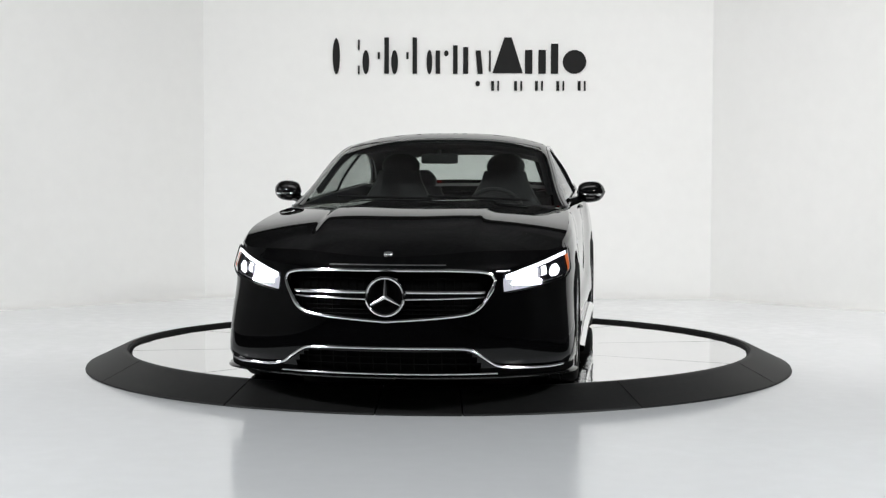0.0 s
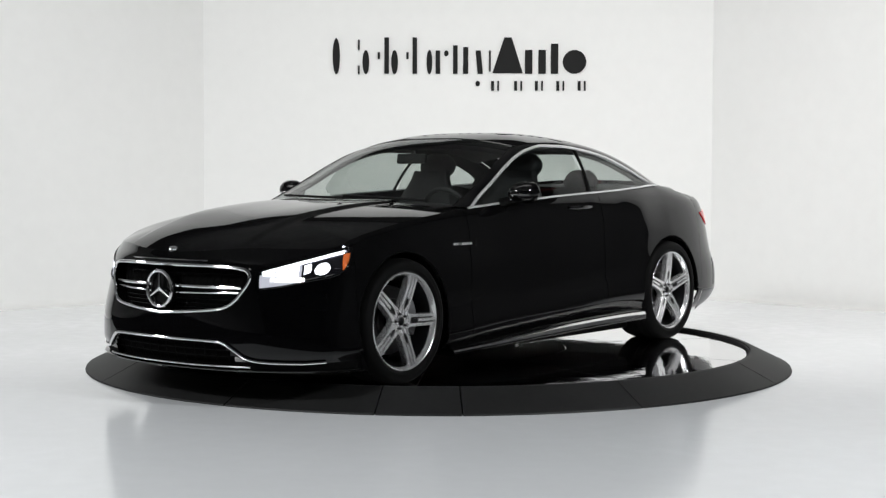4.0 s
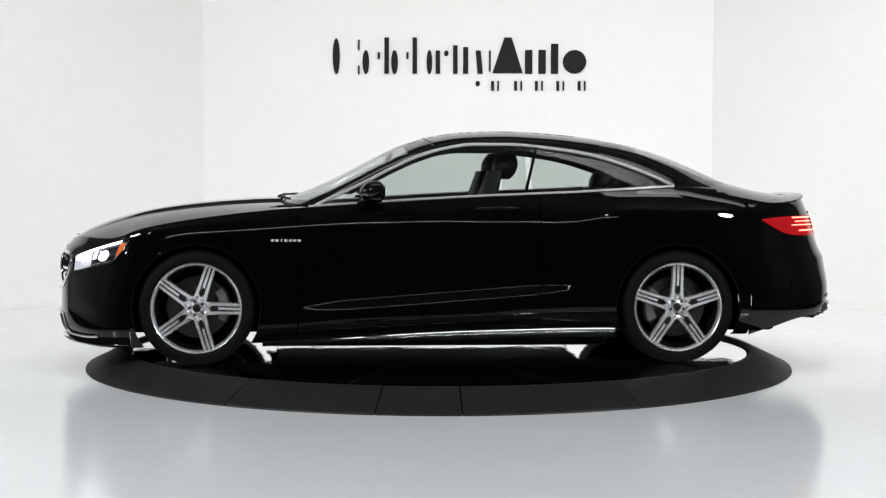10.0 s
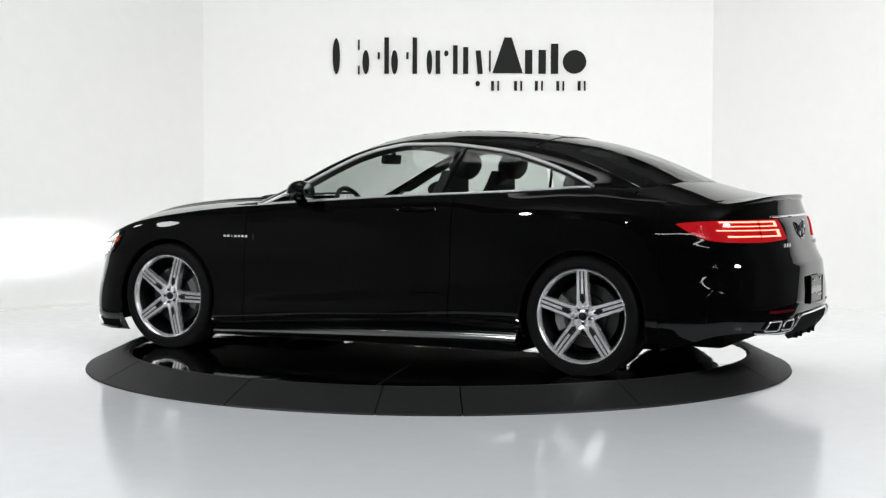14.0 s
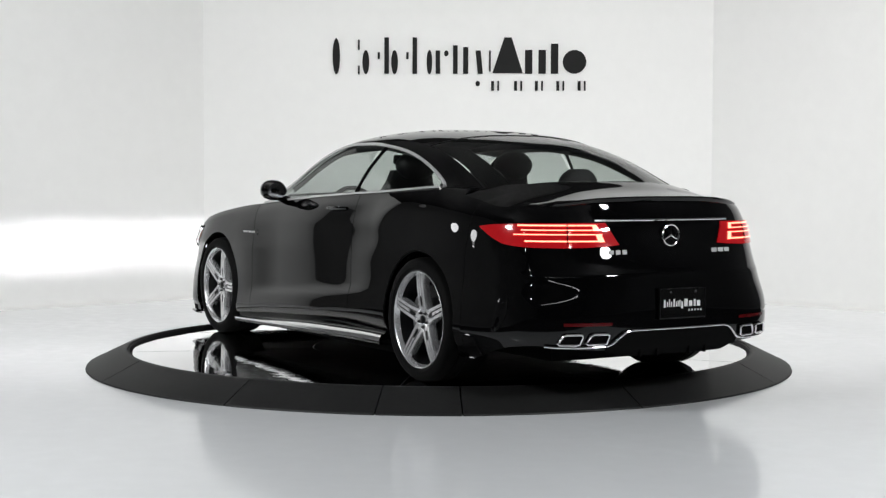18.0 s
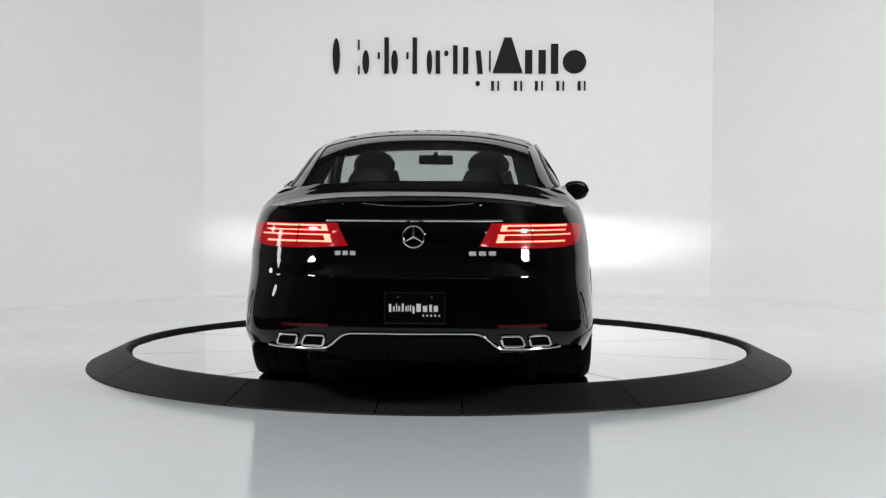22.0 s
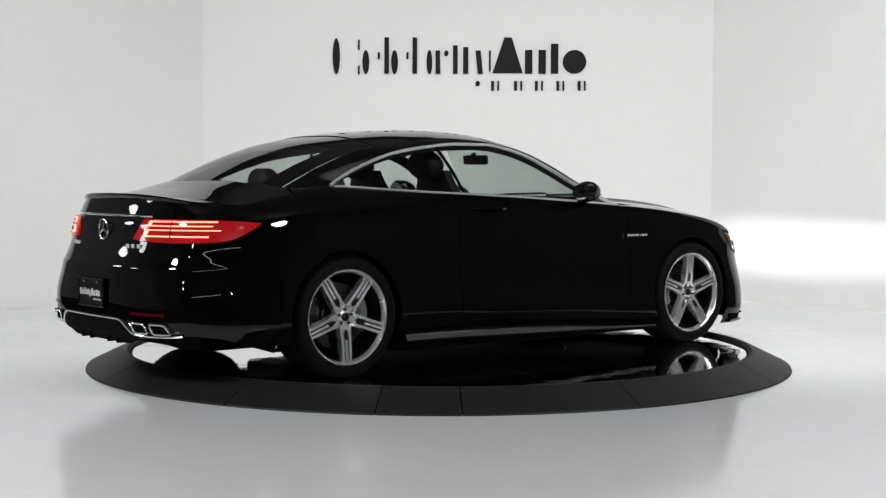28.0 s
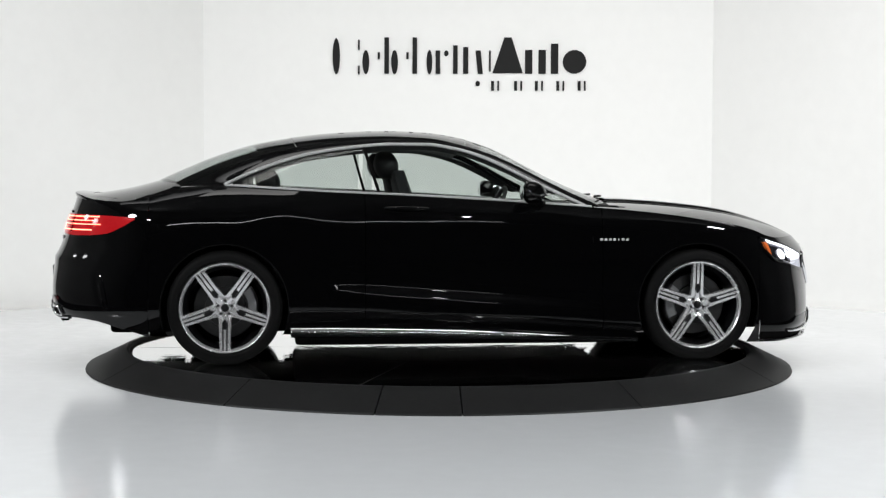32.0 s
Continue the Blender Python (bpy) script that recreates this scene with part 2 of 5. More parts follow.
BACK_Y = 4.95
STAGE = [(-4.7, 2.94), (-2.38, BACK_Y), (2.78, BACK_Y), (5.3, 2.49)]
wall_names = ["wall_stage_west", "wall_back", "wall_stage_east"]
for wname, pa, pb in zip(wall_names, STAGE[:-1], STAGE[1:]):
    wall_panel(wname, pa, pb, 4.1, 0.12, WALL, "smooth white painted studio wall with a coved foot")


def reflected_wall_end(name, start, way, turn, radius, sweep):
    """An added, unseen rounded end of a stage wall, which bends away from the stage and fades the flank's reflection;
    turn +1 to the left of the way, -1 to the right.
    """
    thick, height = 0.12, 4.1
    way = Vector((*way, 0)).normalized()
    side = Vector((-way.y, way.x, 0)) * turn
    mid = Vector((*start, 0)) + side * radius
    prof = [(0.0, height), (0.0, 0.08), (0.012, 0.04), (0.04, 0.012), (0.08, 0.0), (0.08, -0.05), (-thick, -0.05), (-thick, height)]
    rows = []
    for k in range(15):
        out = Matrix.Rotation(radians(sweep * k / 14) * turn, 3, "Z") @ -side
        rows.append([tuple(mid + out * (radius + u) + Vector((0, 0, w))) for u, w in prof + prof[:1]])
    bm = grid(rows)
    bmesh.ops.holes_fill(bm, edges=bm.edges)
    return tagged(part(name, bm, WALL), "unseen rounded white wall end, added to fade the car's reflections", "wall", kind="structure")


# out-of-view wall ends, added so that reflections fade along the flank
reflected_wall_end("reflected_wall_end_east", STAGE[3], (STAGE[3][0] - STAGE[2][0], STAGE[3][1] - STAGE[2][1]), 1, 1.3, 63)
reflected_wall_end("reflected_wall_end_west", STAGE[0], (STAGE[0][0] - STAGE[1][0], STAGE[0][1] - STAGE[1][1]), -1, 1.0, 105)
# unseen hall walls; west and east greys steer what the paintwork reflects
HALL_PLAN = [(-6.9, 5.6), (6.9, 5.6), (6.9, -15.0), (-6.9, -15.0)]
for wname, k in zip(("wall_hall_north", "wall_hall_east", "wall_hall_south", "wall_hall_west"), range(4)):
    wall_panel(wname, HALL_PLAN[k], HALL_PLAN[(k + 1) % 4], 5.2, 0.15, HALL_WEST if k == 3 else HALL_EAST if k == 1 else HALL, "unseen hall wall around the studio, its grey set for the car's reflections")

# pale floor ends out of sight; the dark floor beyond blackens bumper reflections
FLOOR_PLAN = [(-2.5, -4.65), (2.5, -4.65), (3.7, -1.0), (5.85, 2.0), (5.85, 2.3), (2.85, 5.05), (-2.45, 5.05), (-5.6, 2.5), (-5.6, 2.2), (-3.7, -1.0)]
bm = prism(FLOOR_PLAN, 0.06, place=lambda a, b, c: (a, b, c - 0.06))
tagged(part("floor", bm, FLOOR, smooth=False), "glossy pale grey epoxy studio floor", "floor", kind="structure")
bm = bmesh.new()
box(bm, (0, -4.7, -0.12), (14.2, 21.0, 0.2))
tagged(part("floor_hall", bm, HALL_FLOOR, smooth=False), "unseen dark floor around the stage, added to darken the car's reflections", "floor", kind="structure")
bm = bmesh.new()
box(bm, (0, -4.7, 5.3), (14.2, 21.0, 0.2))
tagged(part("ceiling", bm, HALL_CEILING, smooth=False), "dark grey hall ceiling", "ceiling", kind="structure")


# ---------------------------------------------------------------- turntable
RING_C = (0.008, 0.008)
DISC_Z = 0.095
R_OUT, R_IN = 2.333, 2.07


def sector(profile, a0, a1, steps, center):
    """A closed solid swept over the angles a0..a1 from a closed (radius, height) profile."""
    b2 = bmesh.new()
    rows = []
    for i in range(steps + 1):
        a = radians(a0 + (a1 - a0) * i / steps)
        rows.append([(center[0] + r * math.cos(a), center[1] + r * math.sin(a), z) for r, z in profile + profile[:1]])
    grid(rows, bm=b2)
    bmesh.ops.holes_fill(b2, edges=b2.edges)
    return b2


ring = thing("turntable_ring", "dark grey rubber ramp ring around the turntable", "turntable ramp")
seams = [-119.9, -98.3, -87.0, -62.1, -30, 0, 30, 60, 90, 120, 150, 180, 210]
ring_profile = [(R_OUT, 0.0), (R_OUT - 0.004, 0.010), (R_OUT - 0.02, 0.016), (R_IN + 0.035, 0.116), (R_IN + 0.006, 0.120), (R_IN, 0.117), (R_IN, 0.0)]
for a0, a1 in zip(seams, seams[1:] + [seams[0] + 360]):
    seg = part("ramp_segment", sector(ring_profile, a0 + 0.10, a1 - 0.10, max(4, int((a1 - a0) / 2)), RING_C), RUBBER_RING, ring)
part("inner_lip", sector([(R_IN - 0.004, 0.0), (R_IN - 0.004, 0.110), (R_IN - 0.012, 0.110), (R_IN - 0.012, 0.0)], 0, 360, 120, RING_C), RING_GAP, ring, "thin black inner lip")

disc = thing("turntable_disc", "mirror-polished steel turntable disc under the car", "turntable")
R_DISC = 2.045
part("disc_base", lathe([(0.0, 0.02), (R_DISC - 0.01, 0.02), (R_DISC, 0.03), (R_DISC, 0.086), (R_DISC - 0.004, 0.088), (0.0, 0.088)], 120, "z"), RING_GAP, disc, "black disc base", smooth=False)
bm = sector([(0.0, 0.089), (0.85, 0.089), (0.85, DISC_Z - 0.001), (0.848, DISC_Z), (0.0, DISC_Z)], 0, 360, 90, (0, 0))
part("centre_plate", bm, PLATE, disc, smooth=False)
for k in range(10):
    a0 = 34.5 + 36 * k
    part("sector_plate", sector([(0.856, 0.089), (R_DISC - 0.005, 0.089), (R_DISC - 0.005, DISC_Z - 0.001), (R_DISC - 0.007, DISC_Z), (0.858, DISC_Z), (0.856, DISC_Z - 0.001)],
                                a0 + 0.14, a0 + 35.86, 24, (0, 0)), PLATE, disc, smooth=False)


# ---------------------------------------------------------------- the wall sign as plain shapes
SIGN_SCALE = 175.68
SIGN_FACE = BACK_Y - 0.02


def sign_xz(u, v):
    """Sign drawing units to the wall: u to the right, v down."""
    return 0.043 + (u - 784) / SIGN_SCALE, 3.020 - v / SIGN_SCALE + 0.0035 * (u - 784) / SIGN_SCALE


def sign_bar(parent, name, outline):
    pts = [sign_xz(u, v) for u, v in outline]
    bm = prism(pts, 0.018, place=lambda a, b, c: (a, SIGN_FACE + c - 0.002, b))
    part(name, bm, SIGN, parent, smooth=False)


def bar(u0, u1, v0, v1, slant=0.0, taper=0.0):
    return [(u0 + slant, v0), (u1 + slant - taper, v0), (u1, v1), (u0, v1)]


def bowl(u0, u1, v0, v1):
    """A plain lens-shaped stroke."""
    mid, half, cv, hv = (u0 + u1) / 2, (u1 - u0) / 2, (v0 + v1) / 2, (v1 - v0) / 2
    return [(mid + half * math.cos(radians(a)), cv + hv * math.sin(radians(a))) for a in range(0, 360, 20)]


sign = thing("wall_sign", "black company sign as plain upright bars on the white wall", "sign")
thin = [bowl(588, 601, 67, 131), bar(633, 636, 70, 88), bar(633, 636, 116, 131), bowl(641, 653, 88, 131), bar(668, 672, 92, 104), bar(680, 688, 66, 130), bowl(692, 704, 88, 131), bar(719, 723, 92, 104),
        bar(730, 738, 66, 130), bowl(755, 765, 88, 131), bar(771, 779, 89, 130), bowl(786, 794, 89, 99), bar(802, 810, 80, 130), bar(820, 829, 83, 130),
        bar(846, 855, 89, 130, -4), bar(866, 869, 89, 126), bowl(842, 850, 143, 152)]
for outline in thin:
    sign_bar(sign, "thin_bar", outline)
bold = [[(872, 129), (893, 66), (906, 66), (926, 129)], bar(930, 943, 88, 130), bar(954, 967, 88, 130), bar(976, 989, 77, 130), bowl(997, 1039, 88, 130)]
for outline in bold:
    sign_bar(sign, "bold_bar", outline)
for u in (870, 911, 948, 986, 1024):
    sign_bar(sign, "small_bar", bar(u, u + 5, 143, 160))
    sign_bar(sign, "small_bar", bar(u + 11, u + 14, 143, 160))
# ---------------------------------------------------------------- the car: x forward, y to its left, z up from the disc
car = thing("car", "glossy black two-door coupe with chrome trim and lit lamps", "car")

WHEEL_X, HUB_Z, TYRE_R, ARCH_R = 1.4725, 0.346, 0.351, 0.388

# half width at the widest, and the top edge of the flank (belt, fender top, deck edge)
def half_width(x):
    u = min(1.0, max(-1.0, x / 1.4725))
    return 0.9525 + 0.0070 * u * u - 0.0050 * u


top_y_base = interp([(-2.1, 0.83), (-1.95, 0.83), (-1.7, 0.815), (-1.46, 0.805), (-1.2, 0.828), (-0.85, 0.848), (-0.5, 0.855), (0.2, 0.855), (0.78, 0.855), (1.0, 0.865), (1.4, 0.882), (1.75, 0.892), (1.95, 0.90)])
top_z = interp([(-2.5, 0.955), (-2.3, 0.967), (-2.1, 0.985), (-1.95, 1.012), (-1.7, 1.055), (-1.46, 1.083), (-1.2, 1.069), (-0.85, 1.049), (-0.5, 1.034), (-0.15, 1.017), (0.2, 0.997), (0.545, 0.975), (0.78, 0.958), (1.0, 0.943), (1.4, 0.898), (1.75, 0.839), (1.95, 0.778)])
sill_z = interp([(-2.1, 0.225), (-1.9, 0.19), (-1.0, 0.195), (0.0, 0.175), (1.0, 0.15), (1.9, 0.13), (2.1, 0.14)])
crease_z = interp([(-2.1, 0.905), (-1.6, 0.945), (-1.18, 0.947), (-1.0, 0.930), (-0.84, 0.905), (-0.66, 0.896), (0.0, 0.900), (0.7, 0.88), (1.2, 0.85), (1.5, 0.83), (1.95, 0.745)])


def waist_in(x):
    return 0.009 * math.exp(-((x - 0.75) / 0.5) ** 2) + 0.004 * math.exp(-((x + 0.6) / 0.4) ** 2)


BASE_X = 1.4725
nose_x = interp([(0.10, 2.35), (0.16, 2.398), (0.22, 2.415), (0.30, 2.418), (0.42, 2.418), (0.55, 2.415), (0.64, 2.404), (0.69, 2.386), (0.74, 2.345), (0.85, 2.25)])
tail_x = interp([(0.20, -2.49), (0.25, -2.542), (0.30, -2.567), (0.36, -2.580), (0.46, -2.584), (0.58, -2.580), (0.635, -2.578), (0.665, -2.562), (0.72, -2.535), (0.80, -2.508), (0.88, -2.488), (0.925, -2.468), (0.985, -2.448), (1.03, -2.44)])


def plan_power(z):
    """The nose is squarer low down than at the lamps."""
    return 3.2 + 1.1 * smoothstep(0.60, 0.30, z)


def tail_power(z):
    return 3.1 + 0.6 * smoothstep(0.66, 0.42, z)


def taper(x, z):
    """How far the rounded ends have drawn in from the full width."""
    if x > BASE_X:
        tip, n = nose_x(z), plan_power(z)
    elif x < -BASE_X:
        tip, n = -tail_x(z), tail_power(z)
    else:
        return 1.0
    u = (abs(x) - BASE_X) / (tip - BASE_X)
    return max(0.0, 1 - min(1.0, u) ** n) ** (1 / n)


def top_y(x):
    return top_y_base(x) * taper(x, top_z(x))


def straight_side(x):
    """Half width over height, before the ends draw in."""
    w, zb, zt, zc = half_width(x), sill_z(x), top_z(x), crease_z(x)
    hollow = smoothstep(1.15, 0.45, abs(x))
    zs = zb + 0.06 + 0.05 * min(1.0, max(0.0, (1.06 - x) / 2.08))
    zl = 0.44 - 0.075 * min(0.9, max(-0.9, x))
    ins = waist_in(x)
    bulge = 0.0070 + 0.011 * smoothstep(-0.8, -1.35, x)
    hl = hollow
    tuck = smoothstep(1.80, 1.35, x)
    # towards the wheels the lower side is an even curve; the haunch leans in more
    e, r = smoothstep(1.0, 1.4, abs(x)), smoothstep(-1.0, -1.4, x)
    yc = w - 0.0415 - 0.0145 * r - 0.0127 * hl - ins
    return interp([(zb - 0.02, w - 0.020 - 0.08 * tuck), (zb, w - 0.018 - 0.044 * tuck - 0.008 * hl), (zs - 0.015, w - 0.015 - 0.015 * hl), (zs + 0.02, w - 0.004 - 0.001 * hl),
                   (zl - 0.06, w - 0.0085 - 0.001 * e - 0.0025 * hl), (zl, w - 0.0138 + 0.002 * e - 0.0200 * hl), (zl + 0.05, w - 0.0150 + 0.0008 * e - 0.0212 * hl), (0.64, w - 0.0165 - 0.002 * e - 0.0203 * hl),
                   (max(0.66, zc - 0.190), w - 0.0180 - 0.0025 * r - 0.0192 * hl - 0.7 * ins), (max(0.68, zc - 0.130), w - 0.0235 - 0.005 * r - 0.0158 * hl - ins),
                   (zc - 0.055, w - 0.0305 - 0.0115 * r - 0.0135 * hl - ins), (zc, yc),
                   (zc + 0.55 * (zt - zc), 0.45 * yc + 0.55 * top_y_base(x) + bulge), (zt, top_y_base(x))])


def flank_fast(x):
    f = straight_side(x)
    return lambda z: f(z) * taper(x, z)


def flank(x, z):
    """Half width of the body side at x and height z."""
    return flank_fast(x)(z)


def flank_panel(x0, x1, step=0.02, rows=34):
    """Rows of points of the body side between two stations, with the wheel arches cut in."""
    n = max(2, int(round((x1 - x0) / step)))
    out, inside = [], []
    for i in range(n + 1):
        x = x0 + (x1 - x0) * i / n
        zb, zt = sill_z(x) - 0.02, top_z(x)
        row, cut = [], []
        for j in range(rows + 1):
            z = zb + (zt - zb) * j / rows
            px, pz, gone = x, z, False
            for wx in (-WHEEL_X, WHEEL_X):
                d = math.hypot(x - wx, z - HUB_Z)
                if d < ARCH_R:
                    gone = True
                    k = ARCH_R / max(d, 0.02)
                    px, pz = wx + (x - wx) * k, HUB_Z + (z - HUB_Z) * k
                    if pz < zb:
                        px = wx + math.copysign(math.sqrt(ARCH_R ** 2 - (HUB_Z - zb) ** 2), x - wx)
                        pz = zb
            px = min(max(px, x0), x1)
            row.append((px, flank_fast(px)(pz), pz))
            cut.append(gone)
        out.append(row)
        inside.append(cut)

    def keep(i, j):
        return not (inside[i][j] and inside[i + 1][j] and inside[i][j + 1] and inside[i + 1][j + 1])
    return out, keep


def mirrored(rows, side):
    return [[(x, y * side, z) for x, y, z in row] for row in rows]


FRONT_X, REAR_X = 1.868, -1.93
DOOR = (-0.62, 0.86)
for side in (1, -1):
    for name, x0, x1, label in (("front_fender", DOOR[1], FRONT_X, ""), ("door", DOOR[0], DOOR[1], "long frameless black door"), ("rear_quarter", REAR_X, DOOR[0], "")):
        gap = 0.0022
        rows, keep = flank_panel(x0 + gap, x1 - gap)
        sheet = grid(mirrored(rows, side), keep)
        if name == "rear_quarter":
            # the haunch: from the flank's upper edge to the foot of the pillar, on the same stations
            tip0, foot0 = Vector((-1.475, 0.770, 1.092)), Vector((-1.74, 0.680, 1.082))
            patch = []
            for row in rows:
                x, y, z = row[-1]
                if not -1.765 < x < -1.45:
                    continue
                u = min(1.0, max(0.0, (x - tip0.x) / (foot0.x - tip0.x)))
                p0, p1 = tip0.lerp(foot0, u), Vector((x, y, z))
                line = []
                for k in range(9):
                    v = k / 8
                    p = p1.lerp(p0, v) + Vector((0, 0.005, 0.016)) * math.sin(math.pi * v) * (1 - 0.45 * v) * u ** 0.7
                    line.append((p.x, p.y * side, p.z))
                patch.append(line)
            grid(patch, bm=sheet)
            bmesh.ops.remove_doubles(sheet, verts=sheet.verts, dist=2e-4)
        part(name, sheet, PAINT, car, label)
    # black sheet behind the shut lines, put in as the gaps' shade
    rows = [[(x, side * (flank_fast(x)(z) - 0.012), z) for z in np.linspace(0.2, top_z(x) - 0.004, 14)] for x in np.linspace(-0.9, 1.0, 20)]
    part("gap_shade", grid(rows), MESH_BLACK, car, "black sheet that stands for the shade in the door gaps")

# ---- plan curves of the two ends
def nose_sweep(cc, ss):
    """The front face sweeps back towards its corners."""
    return 0.26 * ss * ss * max(0.0, (cc - 0.43) / 0.57) ** 1.5


def end_plan(phi, tip, base, width, n):
    """A point of the rounded plan: phi 0 at the centre line, 90 at the full width."""
    cc = max(0.0, math.cos(phi)) ** (2 / n)
    ss = abs(math.sin(phi)) ** (2 / n) * (1 if phi >= 0 else -1)
    return base + (tip - base) * cc - (nose_sweep(cc, ss) if tip > 0 else 0.0), width * ss


def plan_x(y, tip, base, width, n):
    cc = max(0.0, 1 - (abs(y) / width) ** n) ** (1 / n)
    return base + (tip - base) * cc - (nose_sweep(cc, y / width) if tip > 0 else 0.0)


def phi_end(x, tip, base, n):
    """The angle at which the rounded end has come back to the station x."""
    return math.acos(((x - base) / (tip - base)) ** (n / 2))


hood_z = interp([(2.45, 0.655), (2.40, 0.695), (2.36, 0.728), (2.30, 0.765), (2.18, 0.826), (2.05, 0.872), (1.8, 0.930), (1.5, 0.970), (1.25, 0.990), (1.05, 0.998), (0.8, 1.0)])
hood_drop = interp([(0.7, 0.042), (1.0, 0.058), (1.4, 0.085), (1.75, 0.105), (1.92, 0.145), (2.05, 0.17), (2.2, 0.19), (2.4, 0.19)])


def skin_front(x, y):
    """Height of the bonnet and fender tops."""
    a = abs(y)
    ridge = 0.015 * (smoothstep(0.46, 0.42, a) - 0.5 * smoothstep(0.40, 0.05, a)) * smoothstep(2.35, 1.7, x)
    xe = min(x, FRONT_X)
    drop = hood_z(xe) - top_z(xe) + (hood_drop(x) - hood_drop(xe))
    return hood_z(x) - drop * (a / top_y(xe)) ** 2.4 + ridge


NOSE_SIDE, TAIL_SIDE = straight_side(FRONT_X), straight_side(REAR_X)


def nose(phi, z):
    wide = NOSE_SIDE(max(z, 0.12))
    x, y = end_plan(phi, nose_x(z), BASE_X, wide, plan_power(z))
    return (x, y, z)


def nose_f(f, z):
    """f -1..1 from flank to flank."""
    return nose(f * phi_end(FRONT_X, nose_x(z), BASE_X, plan_power(z)), z)


def nose_top(f):
    """Height at which the nose meets the bonnet skin."""
    z = 0.72
    for _ in range(14):
        x, y, _z = nose_f(f, z)
        z = 0.5 * z + 0.5 * skin_front(x, y)
    return z


def nose_at(y, z, out=0.0):
    """The nose's skin at a lateral place and height; out: metres off it."""
    return (plan_x(y, nose_x(z), BASE_X, NOSE_SIDE(max(z, 0.12)), plan_power(z)) + out, y, z)


FRACTIONS = [float(f) for f in np.linspace(-1, 1, 121)]
# openings of the nose: the grille and the two lamps, by the lateral place and height
grille_top = interp([(0.0, 0.671), (0.26, 0.671), (0.45, 0.664), (0.50, 0.657), (0.53, 0.645), (0.545, 0.62)])
grille_low = interp([(0.0, 0.412), (0.26, 0.431), (0.41, 0.449), (0.47, 0.480), (0.51, 0.535), (0.54, 0.592), (0.545, 0.62)])
lamp_hi = interp([(36, 0.643), (45, 0.679), (55, 0.713), (66, 0.743), (75, 0.760), (79, 0.765)])
lamp_lo = interp([(36, 0.552), (45, 0.568), (56, 0.596), (69, 0.622), (75, 0.655), (79, 0.700)])
intake_hi = interp([(0.0, 0.262), (0.40, 0.262), (0.53, 0.180), (0.80, 0.180)])


LAMP_DEG = interp([(25, 17.0), (36, 27.6), (45, 37.5), (60, 55.0), (70, 65.5), (79, 72.5)])
DEG_LAMP = interp([(17.0, 25), (27.6, 36), (37.5, 45), (55.0, 60), (65.5, 70), (72.5, 79)])


def lamp_place(deg, z, side, out=0.0):
    """A point on the lamp's face; out pushes it off the skin."""
    out += 0.014 * smoothstep(66, 76, deg)
    deg = LAMP_DEG(deg)
    x, y, z = nose(radians(deg), z)
    n = Vector((math.cos(radians(deg)), math.sin(radians(deg)), 0.15)).normalized()
    return (x + n.x * out, side * (y + n.y * out), z + n.z * out)


nose_rows = []
for f in FRACTIONS:
    zt = nose_top(f)
    nose_rows.append([nose_f(f, 0.11 + (zt - 0.11) * j / 64) for j in range(65)])


def nose_keep(i, j):
    quad = [nose_rows[i][j], nose_rows[i + 1][j], nose_rows[i + 1][j + 1], nose_rows[i][j + 1]]
    y = sum(q[1] for q in quad) / 4
    z = sum(q[2] for q in quad) / 4
    a = abs(y)
    if a < 0.543 and grille_low(a) < z < grille_top(a):
        return False
    f = abs(FRACTIONS[i] + FRACTIONS[i + 1]) / 2
    deg = DEG_LAMP(math.degrees(f * phi_end(FRONT_X, nose_x(z), BASE_X, plan_power(z))))
    if 35.8 < deg < 78.6 and lamp_lo(deg) - 0.001 < z < lamp_hi(deg) + 0.001:
        return False
    if a < 0.47 and 0.155 < z < intake_hi(a) - 0.006:
        return False
    return True


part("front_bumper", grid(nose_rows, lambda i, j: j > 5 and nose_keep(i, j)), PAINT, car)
# lowest bumper rows in matt black, in place of a dark reflection
part("bumper_foot_shade", grid(nose_rows, lambda i, j: j <= 5 and nose_keep(i, j)), MESH_BLACK, car, "bumper's lower edge in matt black, standing for its dark reflection")

# bonnet with the fender tops: from the cowl to the nose's upper edge
cowl_x = interp([(0.0, 1.03), (0.4, 0.98), (0.7, 0.88), (0.86, 0.80)])
hood_rows = []
for i, w in enumerate(FRACTIONS):
    fx, fy, fz = nose_rows[i][-1]
    ky = 0.857 * (abs(w) ** 0.93) * (1 if w >= 0 else -1)
    kx = cowl_x(abs(ky))
    row = []
    for j in range(61):
        u = j / 60
        x = kx + (fx - kx) * u
        y = ky + (fy - ky) * u
        if abs(w) > 0.999:
            y = top_y(x) * (1 if w > 0 else -1)
        z = skin_front(x, y)
        if j == 60:
            x, y, z = fx, fy, fz
        row.append((x, y, z))
    hood_rows.append(row)
lo_i, hi_i = 17, 103
part("bonnet", grid(hood_rows[lo_i:hi_i + 1]), PAINT, car, "long black bonnet with two raised ridges")
part("fender_top", grid(hood_rows[:lo_i + 1]), PAINT, car)
part("fender_top", grid(hood_rows[hi_i:]), PAINT, car)

# ---- tail
deck_z = interp([(-1.80, 1.150), (-1.93, 1.116), (-2.1, 1.072), (-2.25, 1.045), (-2.36, 1.030), (-2.45, 1.022), (-2.6, 0.99)])


def tail(phi, z):
    x, y = end_plan(phi, tail_x(z), -BASE_X, TAIL_SIDE(min(max(z, 0.19), 1.01)), tail_power(z))
    return (x, y, z)


def tail_f(f, z):
    return tail(f * phi_end(-REAR_X, -tail_x(z), BASE_X, tail_power(z)), z)


